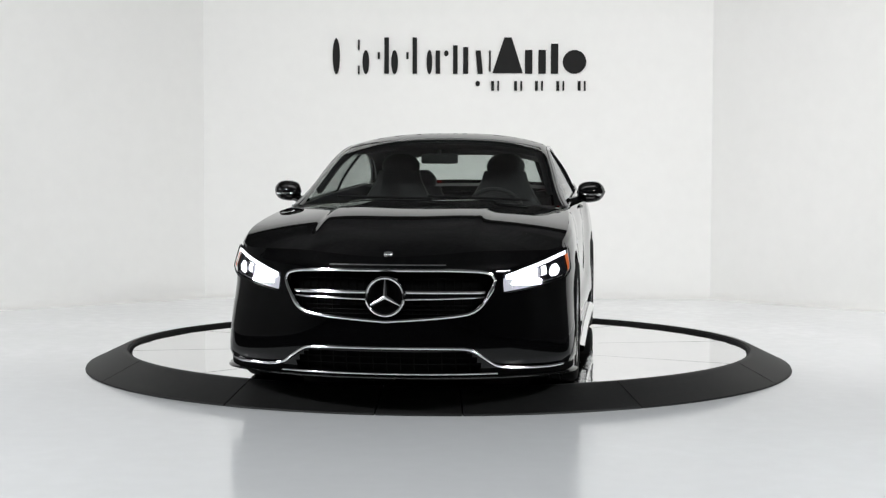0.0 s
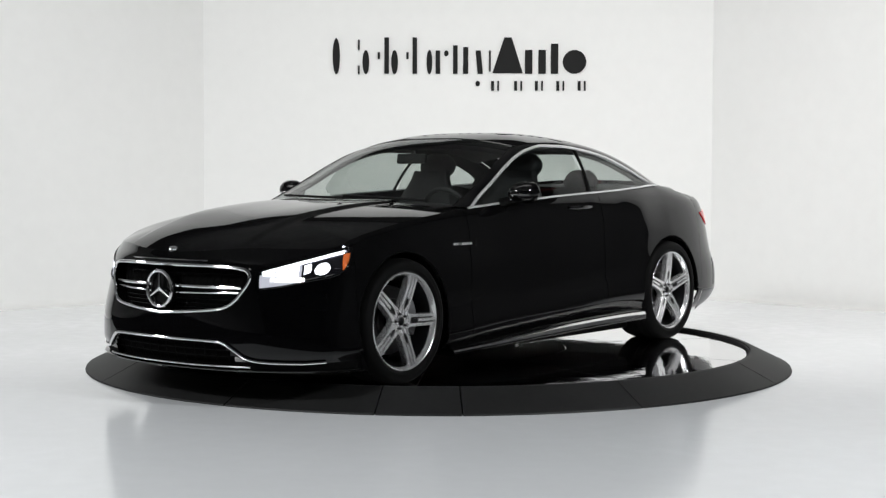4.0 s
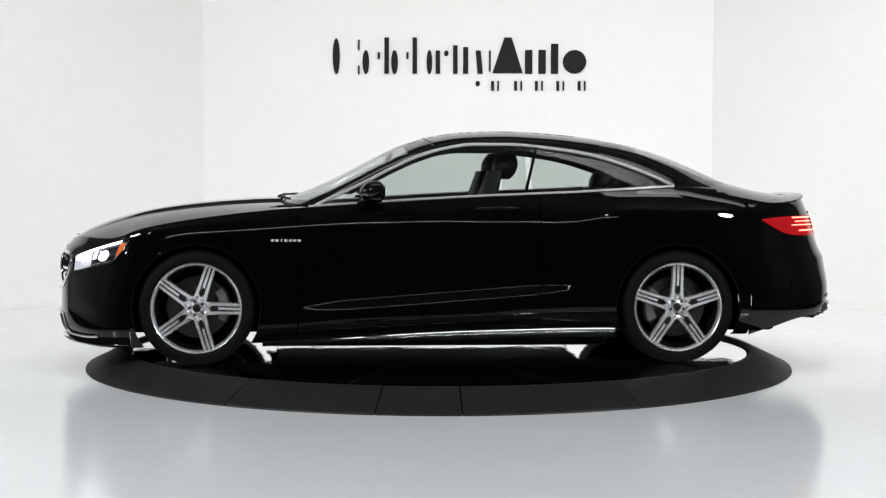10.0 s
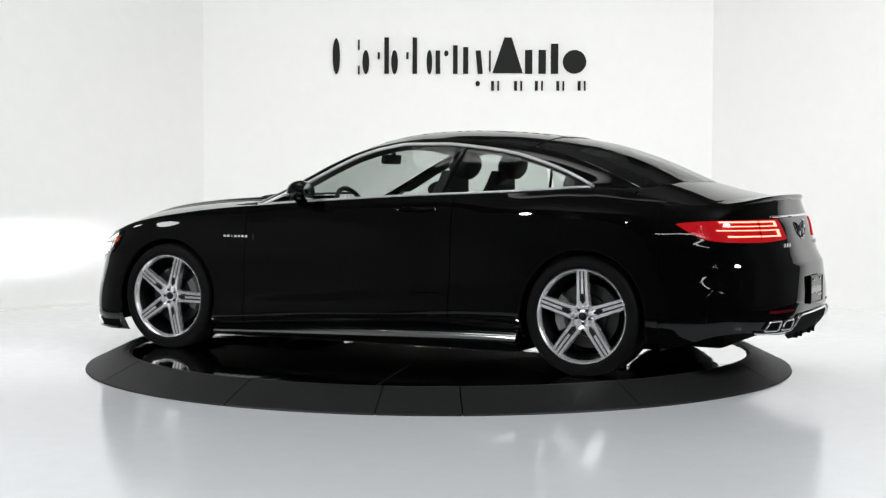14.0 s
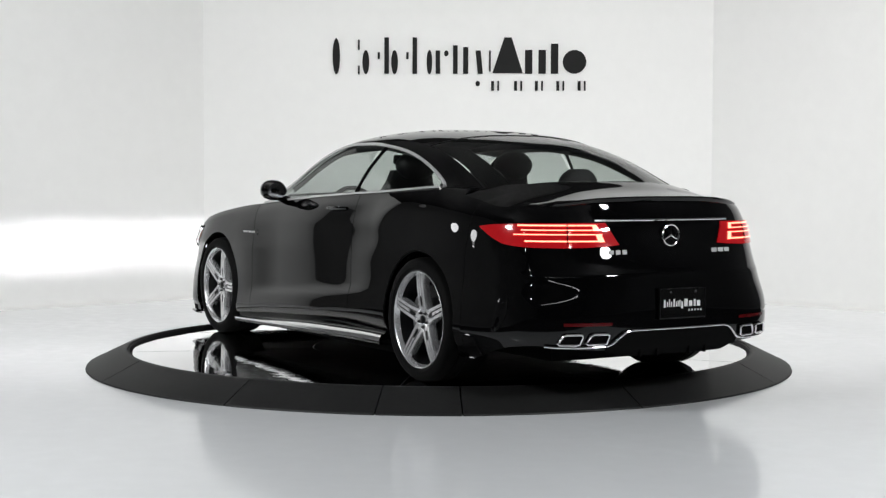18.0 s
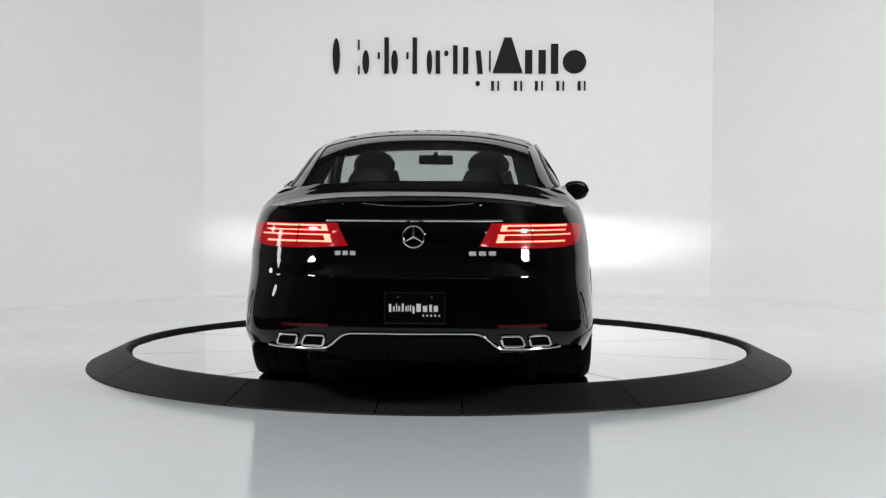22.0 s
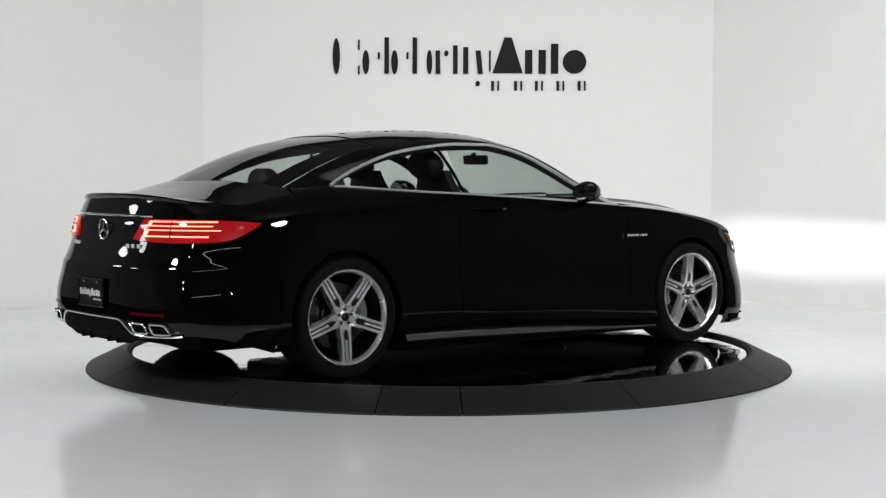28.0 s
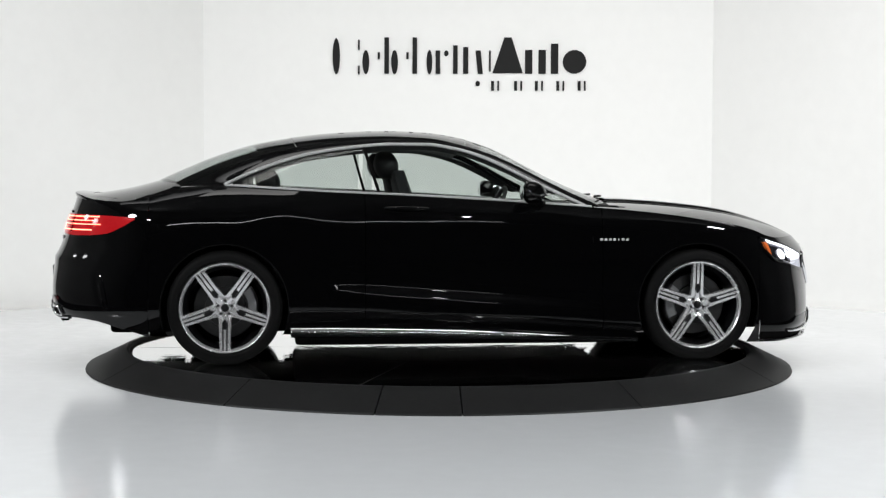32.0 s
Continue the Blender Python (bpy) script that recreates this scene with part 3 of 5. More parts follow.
def tail_at(y, z, out=0.0):
    return (plan_x(y, tail_x(z), -BASE_X, TAIL_SIDE(min(max(z, 0.19), 1.01)), tail_power(z)) - out, y, z)


def skin_rear(x, y):
    a = abs(y)
    lip = 0.012 * smoothstep(-2.30, -2.43, x)
    xe = max(x, REAR_X)
    return deck_z(x) - (deck_z(x) - top_z(x)) * (a / top_y(xe)) ** 2.6 + lip


def tail_top(f):
    z = 0.98
    for _ in range(14):
        x, y, _z = tail_f(f, z)
        z = 0.5 * z + 0.5 * skin_rear(x, y)
    return z


tail_foot = interp([(0, 0.245), (30, 0.262), (50, 0.282), (65, 0.268), (80, 0.212), (90, 0.17)])
tail_rows = []
for f in FRACTIONS:
    zt = tail_top(f)
    zb = tail_foot(abs(f) * 90)
    tail_rows.append([tail_f(f, zb + (zt - zb) * j / 64) for j in range(65)])
SPLIT = 30
part("rear_bumper", grid([r[:SPLIT + 1] for r in tail_rows]), PAINT, car)
a0, a1 = 18, 102
part("boot_lid", grid([r[SPLIT:] for r in tail_rows[a0:a1 + 1]]), PAINT, car, "black boot lid with a chrome strip and badges")
part("rear_corner", grid([r[SPLIT:] for r in tail_rows[:a0 + 1]]), PAINT, car)
part("rear_corner", grid([r[SPLIT:] for r in tail_rows[a1:]]), PAINT, car)

screen_base = interp([(0.0, -1.91), (0.45, -1.87), (0.68, -1.755), (0.80, -1.74)])
deck_rows = []
for i, w in enumerate(FRACTIONS):
    fx, fy, fz = tail_rows[i][-1]
    ky = 0.80 * (abs(w) ** 0.93) * (1 if w >= 0 else -1)
    kx = screen_base(abs(ky))
    row = []
    for j in range(41):
        u = j / 40
        x = kx + (fx - kx) * u
        y = ky + (fy - ky) * u
        if abs(w) > 0.999:
            y = top_y(x) * (1 if w > 0 else -1)
        z = skin_rear(x, y)
        if j == 40:
            x, y, z = fx, fy, fz
        row.append((x, y, z))
    deck_rows.append(row)
part("boot_deck", grid(deck_rows), PAINT, car)

# ---- greenhouse: centre line, pillar edge and window arch, over one common parameter 0..1
S = np.linspace(0, 1, 81)
CENTRE = [(0.0, 1.035, 0.985), (0.08, 0.86, 1.045), (0.16, 0.65, 1.135), (0.24, 0.43, 1.250), (0.32, 0.22, 1.352), (0.40, 0.03, 1.408), (0.48, -0.20, 1.441), (0.56, -0.45, 1.449),
          (0.64, -0.74, 1.437), (0.72, -1.02, 1.408), (0.80, -1.29, 1.362), (0.88, -1.54, 1.287), (0.95, -1.76, 1.197), (1.0, -1.92, 1.125)]
EDGE = [(0.0, 0.865, 0.775, 0.968), (0.08, 0.70, 0.755, 1.040), (0.16, 0.52, 0.728, 1.128), (0.24, 0.33, 0.695, 1.225), (0.32, 0.15, 0.660, 1.302), (0.40, -0.02, 0.630, 1.349), (0.48, -0.22, 0.610, 1.378),
        (0.56, -0.45, 0.602, 1.385), (0.64, -0.72, 0.602, 1.372), (0.72, -0.98, 0.610, 1.338), (0.80, -1.22, 0.622, 1.285), (0.88, -1.44, 0.640, 1.212), (0.95, -1.62, 0.662, 1.135), (1.0, -1.74, 0.680, 1.082)]
ARCH = [(0.0, 0.760, 0.842, 0.965), (0.08, 0.62, 0.800, 1.032), (0.16, 0.46, 0.768, 1.107), (0.24, 0.28, 0.735, 1.200), (0.32, 0.11, 0.705, 1.275), (0.40, -0.05, 0.684, 1.321), (0.48, -0.23, 0.672, 1.346),
        (0.56, -0.45, 0.668, 1.346), (0.64, -0.70, 0.672, 1.324), (0.72, -0.94, 0.684, 1.287), (0.80, -1.15, 0.702, 1.228), (0.88, -1.33, 0.728, 1.160), (0.95, -1.45, 0.755, 1.104), (1.0, -1.475, 0.770, 1.092)]


def poly(table, k):
    return interp([(row[0], row[k]) for row in table])


cx_, cz_ = poly(CENTRE, 1), poly(CENTRE, 2)
ex_, ey_, ez_ = poly(EDGE, 1), poly(EDGE, 2), poly(EDGE, 3)
ax_, ay_, az_ = poly(ARCH, 1), poly(ARCH, 2), poly(ARCH, 3)


def roof_point(s, w):
    """w -1..1 across the car between the two pillar edges."""
    q = 1 - abs(w) ** 2.7
    return (ex_(s) + (cx_(s) - ex_(s)) * q, ey_(s) * w, ez_(s) + (cz_(s) - ez_(s)) * q)


W = np.linspace(-1, 1, 33)


def roof_sheet(s0, s1, n, inset=0.0, w0=-1.0, w1=1.0):
    return [[tuple(Vector(roof_point(s, w)) - Vector((0, 0, inset))) for w in np.linspace(w0, w1, 33)] for s in np.linspace(s0, s1, n)]


HEADER, REAR_HEAD = 0.385, 0.735
part("windscreen", grid(roof_sheet(0.0, HEADER, 28, 0.004, -0.985, 0.985)), GLASS, car, "raked tinted windscreen")
part("roof", grid(roof_sheet(HEADER, REAR_HEAD, 30)), PAINT, car, "smooth black roof panel")
part("rear_window", grid(roof_sheet(REAR_HEAD, 1.0, 24, 0.004, -0.985, 0.985)), GLASS, car, "sloping tinted rear window")
part("windscreen_frame", tube([tuple(Vector(roof_point(HEADER, w)) + Vector((0, 0, -0.011))) for w in W], 0.010, 6), GLOSS, car)
part("rear_window_frame", tube([tuple(Vector(roof_point(REAR_HEAD, w)) + Vector((0, 0, -0.011))) for w in W], 0.010, 6), GLOSS, car)
part("cowl", grid([[tuple(Vector(roof_point(0.0, w)) + Vector((dx, 0, dz))) for w in W] for dx, dz in ((-0.02, 0.004), (0.05, -0.006), (0.16, -0.012))]), PLASTIC, car, "black plastic cowl panel")

# print band along the glass edges
for name, s0, s1 in (("windscreen_band", HEADER - 0.05, HEADER), ("rear_window_band", REAR_HEAD, REAR_HEAD + 0.075)):
    part(name, grid(roof_sheet(s0, s1, 4, 0.007, -0.98, 0.98)), MESH_BLACK, car)

for side in (1, -1):
    part("rear_window_band", grid(roof_sheet(REAR_HEAD, 0.995, 14, 0.007, side * 0.80, side * 0.98)), MESH_BLACK, car)

belt_dz = 0.004
for side in (1, -1):
    # pillars and roof rail between the window arch and the glass edge
    rows = []
    for s in S:
        a, e = Vector((ax_(s), ay_(s), az_(s))), Vector((ex_(s), ey_(s), ez_(s)))
        row = []
        for k in range(9):
            u = k / 8
            p = a.lerp(e, u)
            p += Vector((0, 0.005, 0.004)) * math.sin(math.pi * u)
            row.append((p.x, p.y * side, p.z))
        rows.append(row)
    part("roof_pillar", grid(rows), PAINT, car)
    # inner pillar trim behind the quarter window
    rows = []
    for s in np.linspace(0.84, 1.0, 10):
        e = Vector((ex_(s), ey_(s) - 0.015, ez_(s) - 0.012))
        x = e.x
        rows.append([(e.x, e.y * side, e.z), (x, side * (0.5 * e.y + 0.5 * (top_y(x) - 0.07)), 0.5 * e.z + 0.5 * top_z(x)), (x, side * (top_y(x) - 0.07), top_z(x) - 0.02)])
    part("pillar_trim", grid(rows), LEATHER, car, "dark inner pillar trim")
    rows = [[(ax_(s), side * (ay_(s) - 0.020), az_(s) - 0.004), (ax_(s), side * (ay_(s) - 0.034), az_(s) - 0.034), (ex_(s), side * (ey_(s) - 0.03), ez_(s) - 0.045)] for s in np.linspace(0.12, 0.9, 40)]
    part("rail_trim", grid(rows), LEATHER, car, "dark inner roof rail trim")
    # side glass: between belt and arch
    n_post = -0.56

    def glass_rows(x0, x1, n):
        rows = []
        arch_of_x = interp([(row[1], row[3]) for row in ARCH])
        arch_y = interp([(row[1], row[2]) for row in ARCH])
        for x in np.linspace(x0, x1, n):
            zb, zt = top_z(x) + belt_dz, max(arch_of_x(x), top_z(x) + belt_dz + 0.001)
            yb, yt = top_y(x) - 0.012, arch_y(x) - 0.006
            row = []
            for k in range(11):
                u = k / 10
                lean = 0.035 * (zt - zb) * 4 * u * (1 - u)
                row.append((x, side * (yb + (yt - yb) * u + lean), zb + (zt - zb) * u))
            rows.append(row)
        return rows
    part("side_window", grid(glass_rows(-0.545, 0.755, 44)), GLASS, car, "tinted frameless door window")
    part("quarter_window", grid(glass_rows(-1.465, -0.575, 36)), GLASS, car, "small tinted rear quarter window")
    post = glass_rows(-0.62, -0.53, 10)
    pts = [post[9 - int(round(9 * k / 10))][k] for k in range(11)]
    pts = [tuple(Vector(pts[0]).lerp(Vector(pts[10]), k / 10) + Vector((0, side * 0.02 * math.sin(math.pi * k / 10), 0))) for k in range(11)]
    part("window_post", tube(pts, 0.010, 8), MESH_BLACK, car)
    # chrome surround of the windows
    upper = [(ax_(s), side * (ay_(s) + 0.004), az_(s) + 0.002) for s in S]
    lower = [(x, side * (top_y(x) + 0.0), top_z(x) + 0.006) for x in np.linspace(-1.47, 0.80, 60)]
    part("window_trim", tube(upper, 0.0105, 8), SATIN, car, "satin chrome window arch trim")
    part("belt_trim", tube(lower, 0.0075, 8), SATIN, car, "satin chrome belt trim")

# ---- underbody and arch liners
bm = bmesh.new()
box(bm, (-0.1, 0, 0.22), (4.2, 1.1, 0.12), bevel=0.03)
part("underbody", bm, MESH_BLACK, car)
bm = bmesh.new()
box(bm, (0.0, 0, 0.198), (2.1, 1.70, 0.19), bevel=0.03)
part("floor_pan", bm, MESH_BLACK, car)
for wx in (WHEEL_X, -WHEEL_X):
    for side in (1, -1):
        prof = [(ARCH_R + 0.004, 0.90 * side), (ARCH_R + 0.012, 0.60 * side)]
        part("arch_liner", lathe(prof, 28, "y", start=-22, end=202, center=(wx, 0, HUB_Z)), MESH_BLACK, car)
        bm = bmesh.new()
        box(bm, (wx, 0.58 * side, 0.62), (0.8, 0.02, 0.5))
        part("arch_wall", bm, MESH_BLACK, car)
        lip = []
        for deg in range(-14, 195, 4):
            a = radians(deg)
            x, z = wx + ARCH_R * math.cos(a), HUB_Z + ARCH_R * math.sin(a)
            if z < sill_z(x) - 0.01:
                continue
            lip.append((x, side * (flank(x, z) - 0.006), z))
        part("arch_lip", tube(lip, 0.007, 6), MESH_BLACK, car)


# ---- wheels
def spoke_mesh(face, side):
    """One tapered spoke with two grooves; hub at the origin, pointing up z; face is the outer plane."""
    bm = bmesh.new()
    rows = []
    for k in range(13):
        u = k / 12
        r = 0.036 + (0.264 - 0.036) * u
        half = 0.042 - 0.004 * smoothstep(0, 0.5, u) - 0.004 * u
        if u < 0.12:
            half += 0.012 * (1 - u / 0.12)
        yf = face - 0.030 * (1 - u) ** 1.6 - 0.004 * u
        prof = []
        for a, dy in ((-1.0, -0.045), (-1.0, -0.006), (-0.93, 0.0), (-0.46, 0.0), (-0.42, -0.009), (-0.26, -0.009), (-0.22, 0.0),
                      (0.22, 0.0), (0.26, -0.009), (0.42, -0.009), (0.46, 0.0), (0.93, 0.0), (1.0, -0.006), (1.0, -0.045)):
            groove = dy if (abs(dy + 0.009) > 1e-6 or u > 0.25) else dy * u / 0.25
            prof.append((a * half, side * (yf + groove), r))
        rows.append(prof)
    grid(rows, bm=bm)
    return bm


def make_wheel(wx, side, rear):
    """Rim barrel with tyre, five spokes, cap and bolts."""
    face = 0.935 if not rear else 0.946
    wide = 0.26 if not rear else 0.285
    s = side
    holder_prof = [(0.256, s * (face - 0.04)), (0.244, s * (face - 0.07)), (0.234, s * (face - 0.16)), (0.256, s * (face - wide + 0.01)), (0.250, s * (face - wide + 0.012)), (0.226, s * (face - 0.16)), (0.238, s * (face - 0.065)), (0.252, s * (face - 0.03))]
    wheel = part("wheel", lathe(holder_prof, 64, "y"), ALLOY_DARK, car, "five-spoke machined alloy wheel")
    wheel.location = (wx, 0, HUB_Z)
    part("rim_lip", lathe([(0.254, s * (face - 0.032)), (0.261, s * (face - 0.012)), (0.267, s * (face - 0.003)), (0.272, s * face), (0.276, s * (face - 0.004)), (0.276, s * (face - 0.03)), (0.256, s * (face - 0.04))], 64, "y"), ALLOY, wheel, "bright machined rim lip")
    tyre_prof = [(0.274, s * (face - 0.030)), (0.276, s * (face - 0.008)), (0.283, s * (face + 0.004)), (0.294, s * (face + 0.009)), (0.297, s * (face + 0.008)), (0.312, s * (face + 0.010)), (0.330, s * (face + 0.004)), (0.343, s * (face - 0.012)), (0.3500, s * (face - 0.040)),
                 (0.3510, s * (face - 0.075)), (0.346, s * (face - 0.078)), (0.346, s * (face - 0.084)), (0.3510, s * (face - 0.087)), (0.3510, s * (face - 0.13)), (0.346, s * (face - 0.133)), (0.346, s * (face - 0.140)), (0.3510, s * (face - 0.143)),
                 (0.3500, s * (face - wide + 0.03)), (0.340, s * (face - wide)), (0.29, s * (face - wide - 0.006)), (0.256, s * (face - wide + 0.012))]
    part("tyre", lathe(tyre_prof, 72, "y"), TYRE, wheel, "low-profile black tyre")
    for k in range(5):
        sp = part("spoke", spoke_mesh(face - 0.006, s), ALLOY, wheel)
        sp.matrix_basis = Matrix.Rotation(radians(72 * k + wheel_turn(wx, s)), 4, "Y")
        for half in (-1, 1):
            rows = []
            for k2 in range(7):
                u = 0.22 + 0.76 * k2 / 6
                r = 0.036 + 0.228 * u
                hw = 0.042 - 0.004 * smoothstep(0, 0.5, u) - 0.004 * u
                yf = s * (face - 0.006 - 0.030 * (1 - u) ** 1.6 - 0.004 * u - 0.007)
                rows.append([(half * hw * 0.24, yf, r), (half * hw * 0.44, yf, r)])
            gr = part("spoke_groove", grid(rows), ALLOY_DARK, wheel, "dark painted groove")
            gr.matrix_basis = Matrix.Rotation(radians(72 * k + wheel_turn(wx, s)), 4, "Y")
        rows = [[(a * w2, s * (face - 0.0052 - 0.030 * (1 - u) ** 1.6 - 0.004 * u), 0.036 + 0.228 * u) for a in (-1, 1)] for u, w2 in ((0.16, 0.004), (0.22, 0.009), (0.36, 0.009), (0.42, 0.005))]
        pocket = part("spoke_pocket", grid(rows), ALLOY_DARK, wheel, "dark pocket in the spoke's root")
        pocket.matrix_basis = Matrix.Rotation(radians(72 * k + wheel_turn(wx, s)), 4, "Y")
        bolt = part("bolt", lathe([(0.0, s * (face - 0.026)), (0.006, s * (face - 0.026)), (0.008, s * (face - 0.030)), (0.008, s * (face - 0.05))], 10, "y"), ALLOY_DARK, wheel)
        a = radians(72 * k + 36 + wheel_turn(wx, s))
        bolt.location = (0.043 * math.sin(a), 0, 0.043 * math.cos(a))
    part("hub", lathe([(0.0, s * (face - 0.034)), (0.040, s * (face - 0.036)), (0.050, s * (face - 0.044)), (0.054, s * (face - 0.08))], 32, "y"), ALLOY, wheel)
    part("centre_cap", lathe([(0.0, s * (face - 0.024)), (0.018, s * (face - 0.025)), (0.024, s * (face - 0.029)), (0.025, s * (face - 0.05))], 28, "y"), ALLOY_DARK, wheel, "dark centre cap")
    bd = part("brake_disc", lathe([(0.07, s * (face - 0.10)), (0.12, s * (face - 0.10)), (0.125, s * (face - 0.115)), (0.188, s * (face - 0.115)), (0.193, s * (face - 0.120)), (0.193, s * (face - 0.15)), (0.07, s * (face - 0.15))], 56, "y"), BRAKE, car, "drilled grey brake disc")
    bd.location = (wx, 0, HUB_Z)
    bm = bmesh.new()
    fwd = -1 if not rear else 1
    rows = []
    for k in range(9):
        a = radians(-34 + 68 * k / 8 + (6 if not rear else 4))
        rows.append([(math.cos(a) * r * fwd, s * y, math.sin(a) * r) for r, y in
                     ((0.125, face - 0.098), (0.14, face - 0.080), (0.188, face - 0.080), (0.200, face - 0.095), (0.200, face - 0.16), (0.125, face - 0.16), (0.125, face - 0.098))])
    grid(rows, bm=bm)
    bmesh.ops.holes_fill(bm, edges=bm.edges)
    cal = part("brake_caliper", bm, CALIPER, car, "grey brake caliper")
    cal.location = (wx, 0, HUB_Z)
    part("wheel_well", lathe([(0.0, s * (face - 0.20)), (0.240, s * (face - 0.20))], 24, "y"), MESH_BLACK, wheel)


def wheel_turn(wx, s):
    """Turn of the first spoke from upright, as the wheel came to rest."""
    return {(1, 1): -19.0, (-1, 1): 0.0, (1, -1): 0.0, (-1, -1): 36.0}[(1 if wx > 0 else -1, s)]


for wx in (WHEEL_X, -WHEEL_X):
    for side in (1, -1):
        make_wheel(wx, side, wx < 0)

# ---- grille
ga = [0.545 * math.sin(radians(90 * k / 20)) for k in range(21)]
upper = [nose_at(y, grille_top(abs(y)), 0.004) for y in [-a for a in ga[::-1]] + ga[1:]]
lower = [nose_at(y, grille_low(abs(y)), 0.004) for y in ga[::-1] + [-a for a in ga[1:]]]
grille = part("grille", tube(upper + lower[1:-1], 0.0095, 8, closed=True), CHROME, car, "wide chrome-framed radiator grille")
back_rows = []
for a in np.linspace(-0.54, 0.54, 41):
    zt, zb = grille_top(abs(a)) + 0.012, grille_low(abs(a)) - 0.012
    back_rows.append([(nose_at(a, z)[0] - 0.075, a, z) for z in np.linspace(zb, zt, 9)])
part("grille_backing", grid(back_rows), MESH_BLACK, grille, "black mesh backing")
rim_rows = [[Vector(p) - Vector((d, 0, 0)) for d in (0.0, 0.04, 0.08)] for p in (upper + lower[1:-1] + upper[:1])]
part("grille_shroud", grid(rim_rows), GLOSS, grille)
for z, rise, r in ((0.560, -0.003, 0.0105), (0.523, 0.008, 0.006)):
    for side in (1, -1):
        part("grille_bar", tube([(nose_at(y, z)[0] - 0.020, side * y, z + rise * (y - 0.1) / 0.39) for y in np.linspace(0.085, 0.492, 16)], r, 8), CHROME, grille, "chrome grille bar")
for k in range(4):
    z = 0.445 + 0.022 * k if k < 3 else 0.625
    span = 0.36 + 0.035 * k if k < 3 else 0.47
    part("grille_slat", tube([(nose_at(y, z)[0] - 0.045, y, z) for y in np.linspace(-span, span, 18)], 0.004, 6), GLOSS, grille)
for k in range(-11, 12):
    a = 0.042 * k
    part("grille_rib", tube([(nose_at(a, z)[0] - 0.068, a, z) for z in np.linspace(grille_low(abs(a)), grille_top(abs(a)), 5)], 0.0025, 4), MESH_BLACK, grille)


def emblem(name, center, radius, tubes, axis_x, parent, label):
    """A chrome ring with three plain arms."""
    cxx, cyy, czz = center
    ringo = part(name, tube([(cxx, cyy + radius * math.cos(radians(a)), czz + radius * math.sin(radians(a))) for a in range(0, 360, 10)], tubes, 8, closed=True), CHROME, parent, label)
    for a in (90, 210, 330):
        p = Vector((cxx, cyy + radius * math.cos(radians(a)), czz + radius * math.sin(radians(a))))
        q = Vector(center)
        part("emblem_arm", tube([q, q.lerp(p, 0.5), p], lambda u: tubes * (1.25 - 0.85 * u), 6), CHROME, ringo)
    return ringo


gx = nose_at(0, 0.539)[0]
front_ring = emblem("front_emblem", (gx + 0.012, 0, 0.539), 0.096, 0.0095, 1, car, "round chrome emblem in the grille")
part("emblem_disc", lathe([(0.0, gx - 0.008), (0.094, gx - 0.008), (0.094, gx - 0.06)], 32, "x", center=(0, 0, 0.539)), GLOSS, front_ring, "black emblem backing")
bm = lathe([(0.0, 0.016), (0.010, 0.015), (0.019, 0.011), (0.025, 0.004), (0.026, -0.012)], 20, "z", center=(2.325, 0, 0.748))
part("bonnet_badge", bm, CHROME, car, "small chrome bonnet badge")
part("bonnet_edge_trim", tube([nose_at(y, grille_top(abs(y)) + 0.026, 0.003) for y in np.linspace(-0.30, 0.30, 24)], 0.004, 6), CHROME, car)

# ---- lower front: chrome blade, intakes and lip
blade = [(0.0, 0.279), (0.26, 0.278), (0.40, 0.274), (0.43, 0.267), (0.496, 0.227), (0.555, 0.186), (0.60, 0.175), (0.66, 0.170), (0.80, 0.168), (0.90, 0.176)]
fine = interp(blade)
ys = [0.885 * k / 44 for k in range(45)]
part("chrome_blade", tube([nose_at(y, fine(abs(y)), 0.012) for y in [-a for a in ys[::-1]] + ys[1:]], 0.0085, 8), CHROME, car, "chrome blade along the front apron")
ys = [0.56 * k / 24 for k in range(25)]
part("chrome_lip", tube([nose_at(y, 0.144, 0.018) for y in [-a for a in ys[::-1]] + ys[1:]], 0.006, 8), CHROME, car, "thin chrome front lip")
rows = [[(nose_at(y, z)[0] - 0.05, y, z) for z in np.linspace(0.135, intake_hi(abs(y)) + 0.012, 6)] for y in np.linspace(-0.52, 0.52, 25)]
intake = part("lower_intake", grid(rows), MESH_BLACK, car, "black lower air intake")
for k in range(-6, 7):
    part("intake_rib", tube([(nose_at(0.07 * k, z)[0] - 0.03, 0.07 * k, z) for z in (0.15, 0.2, 0.255)], 0.004, 4), MESH_BLACK, intake)
for k in range(2):
    part("intake_slat", tube([(nose_at(y, 0.19 + 0.035 * k)[0] - 0.03, y, 0.19 + 0.035 * k) for y in np.linspace(-0.48, 0.48, 14)], 0.004, 4), MESH_BLACK, intake)
rows = []
for u in np.linspace(-1, 1, 49):
    ph = radians(86) * u
    x, y, z = nose_f(u, 0.135)
    d = Vector((math.cos(ph), math.sin(ph), 0))
    rows.append([(x - 0.06 * d.x, y - 0.06 * d.y, 0.12), (x + 0.02 * d.x, y + 0.02 * d.y, 0.118), (x + 0.026 * d.x, y + 0.026 * d.y, 0.124), (x + 0.02 * d.x, y + 0.02 * d.y, 0.131), (x - 0.06 * d.x, y - 0.06 * d.y, 0.15)])
part("front_splitter", grid(rows), GLOSS, car, "gloss black front splitter")


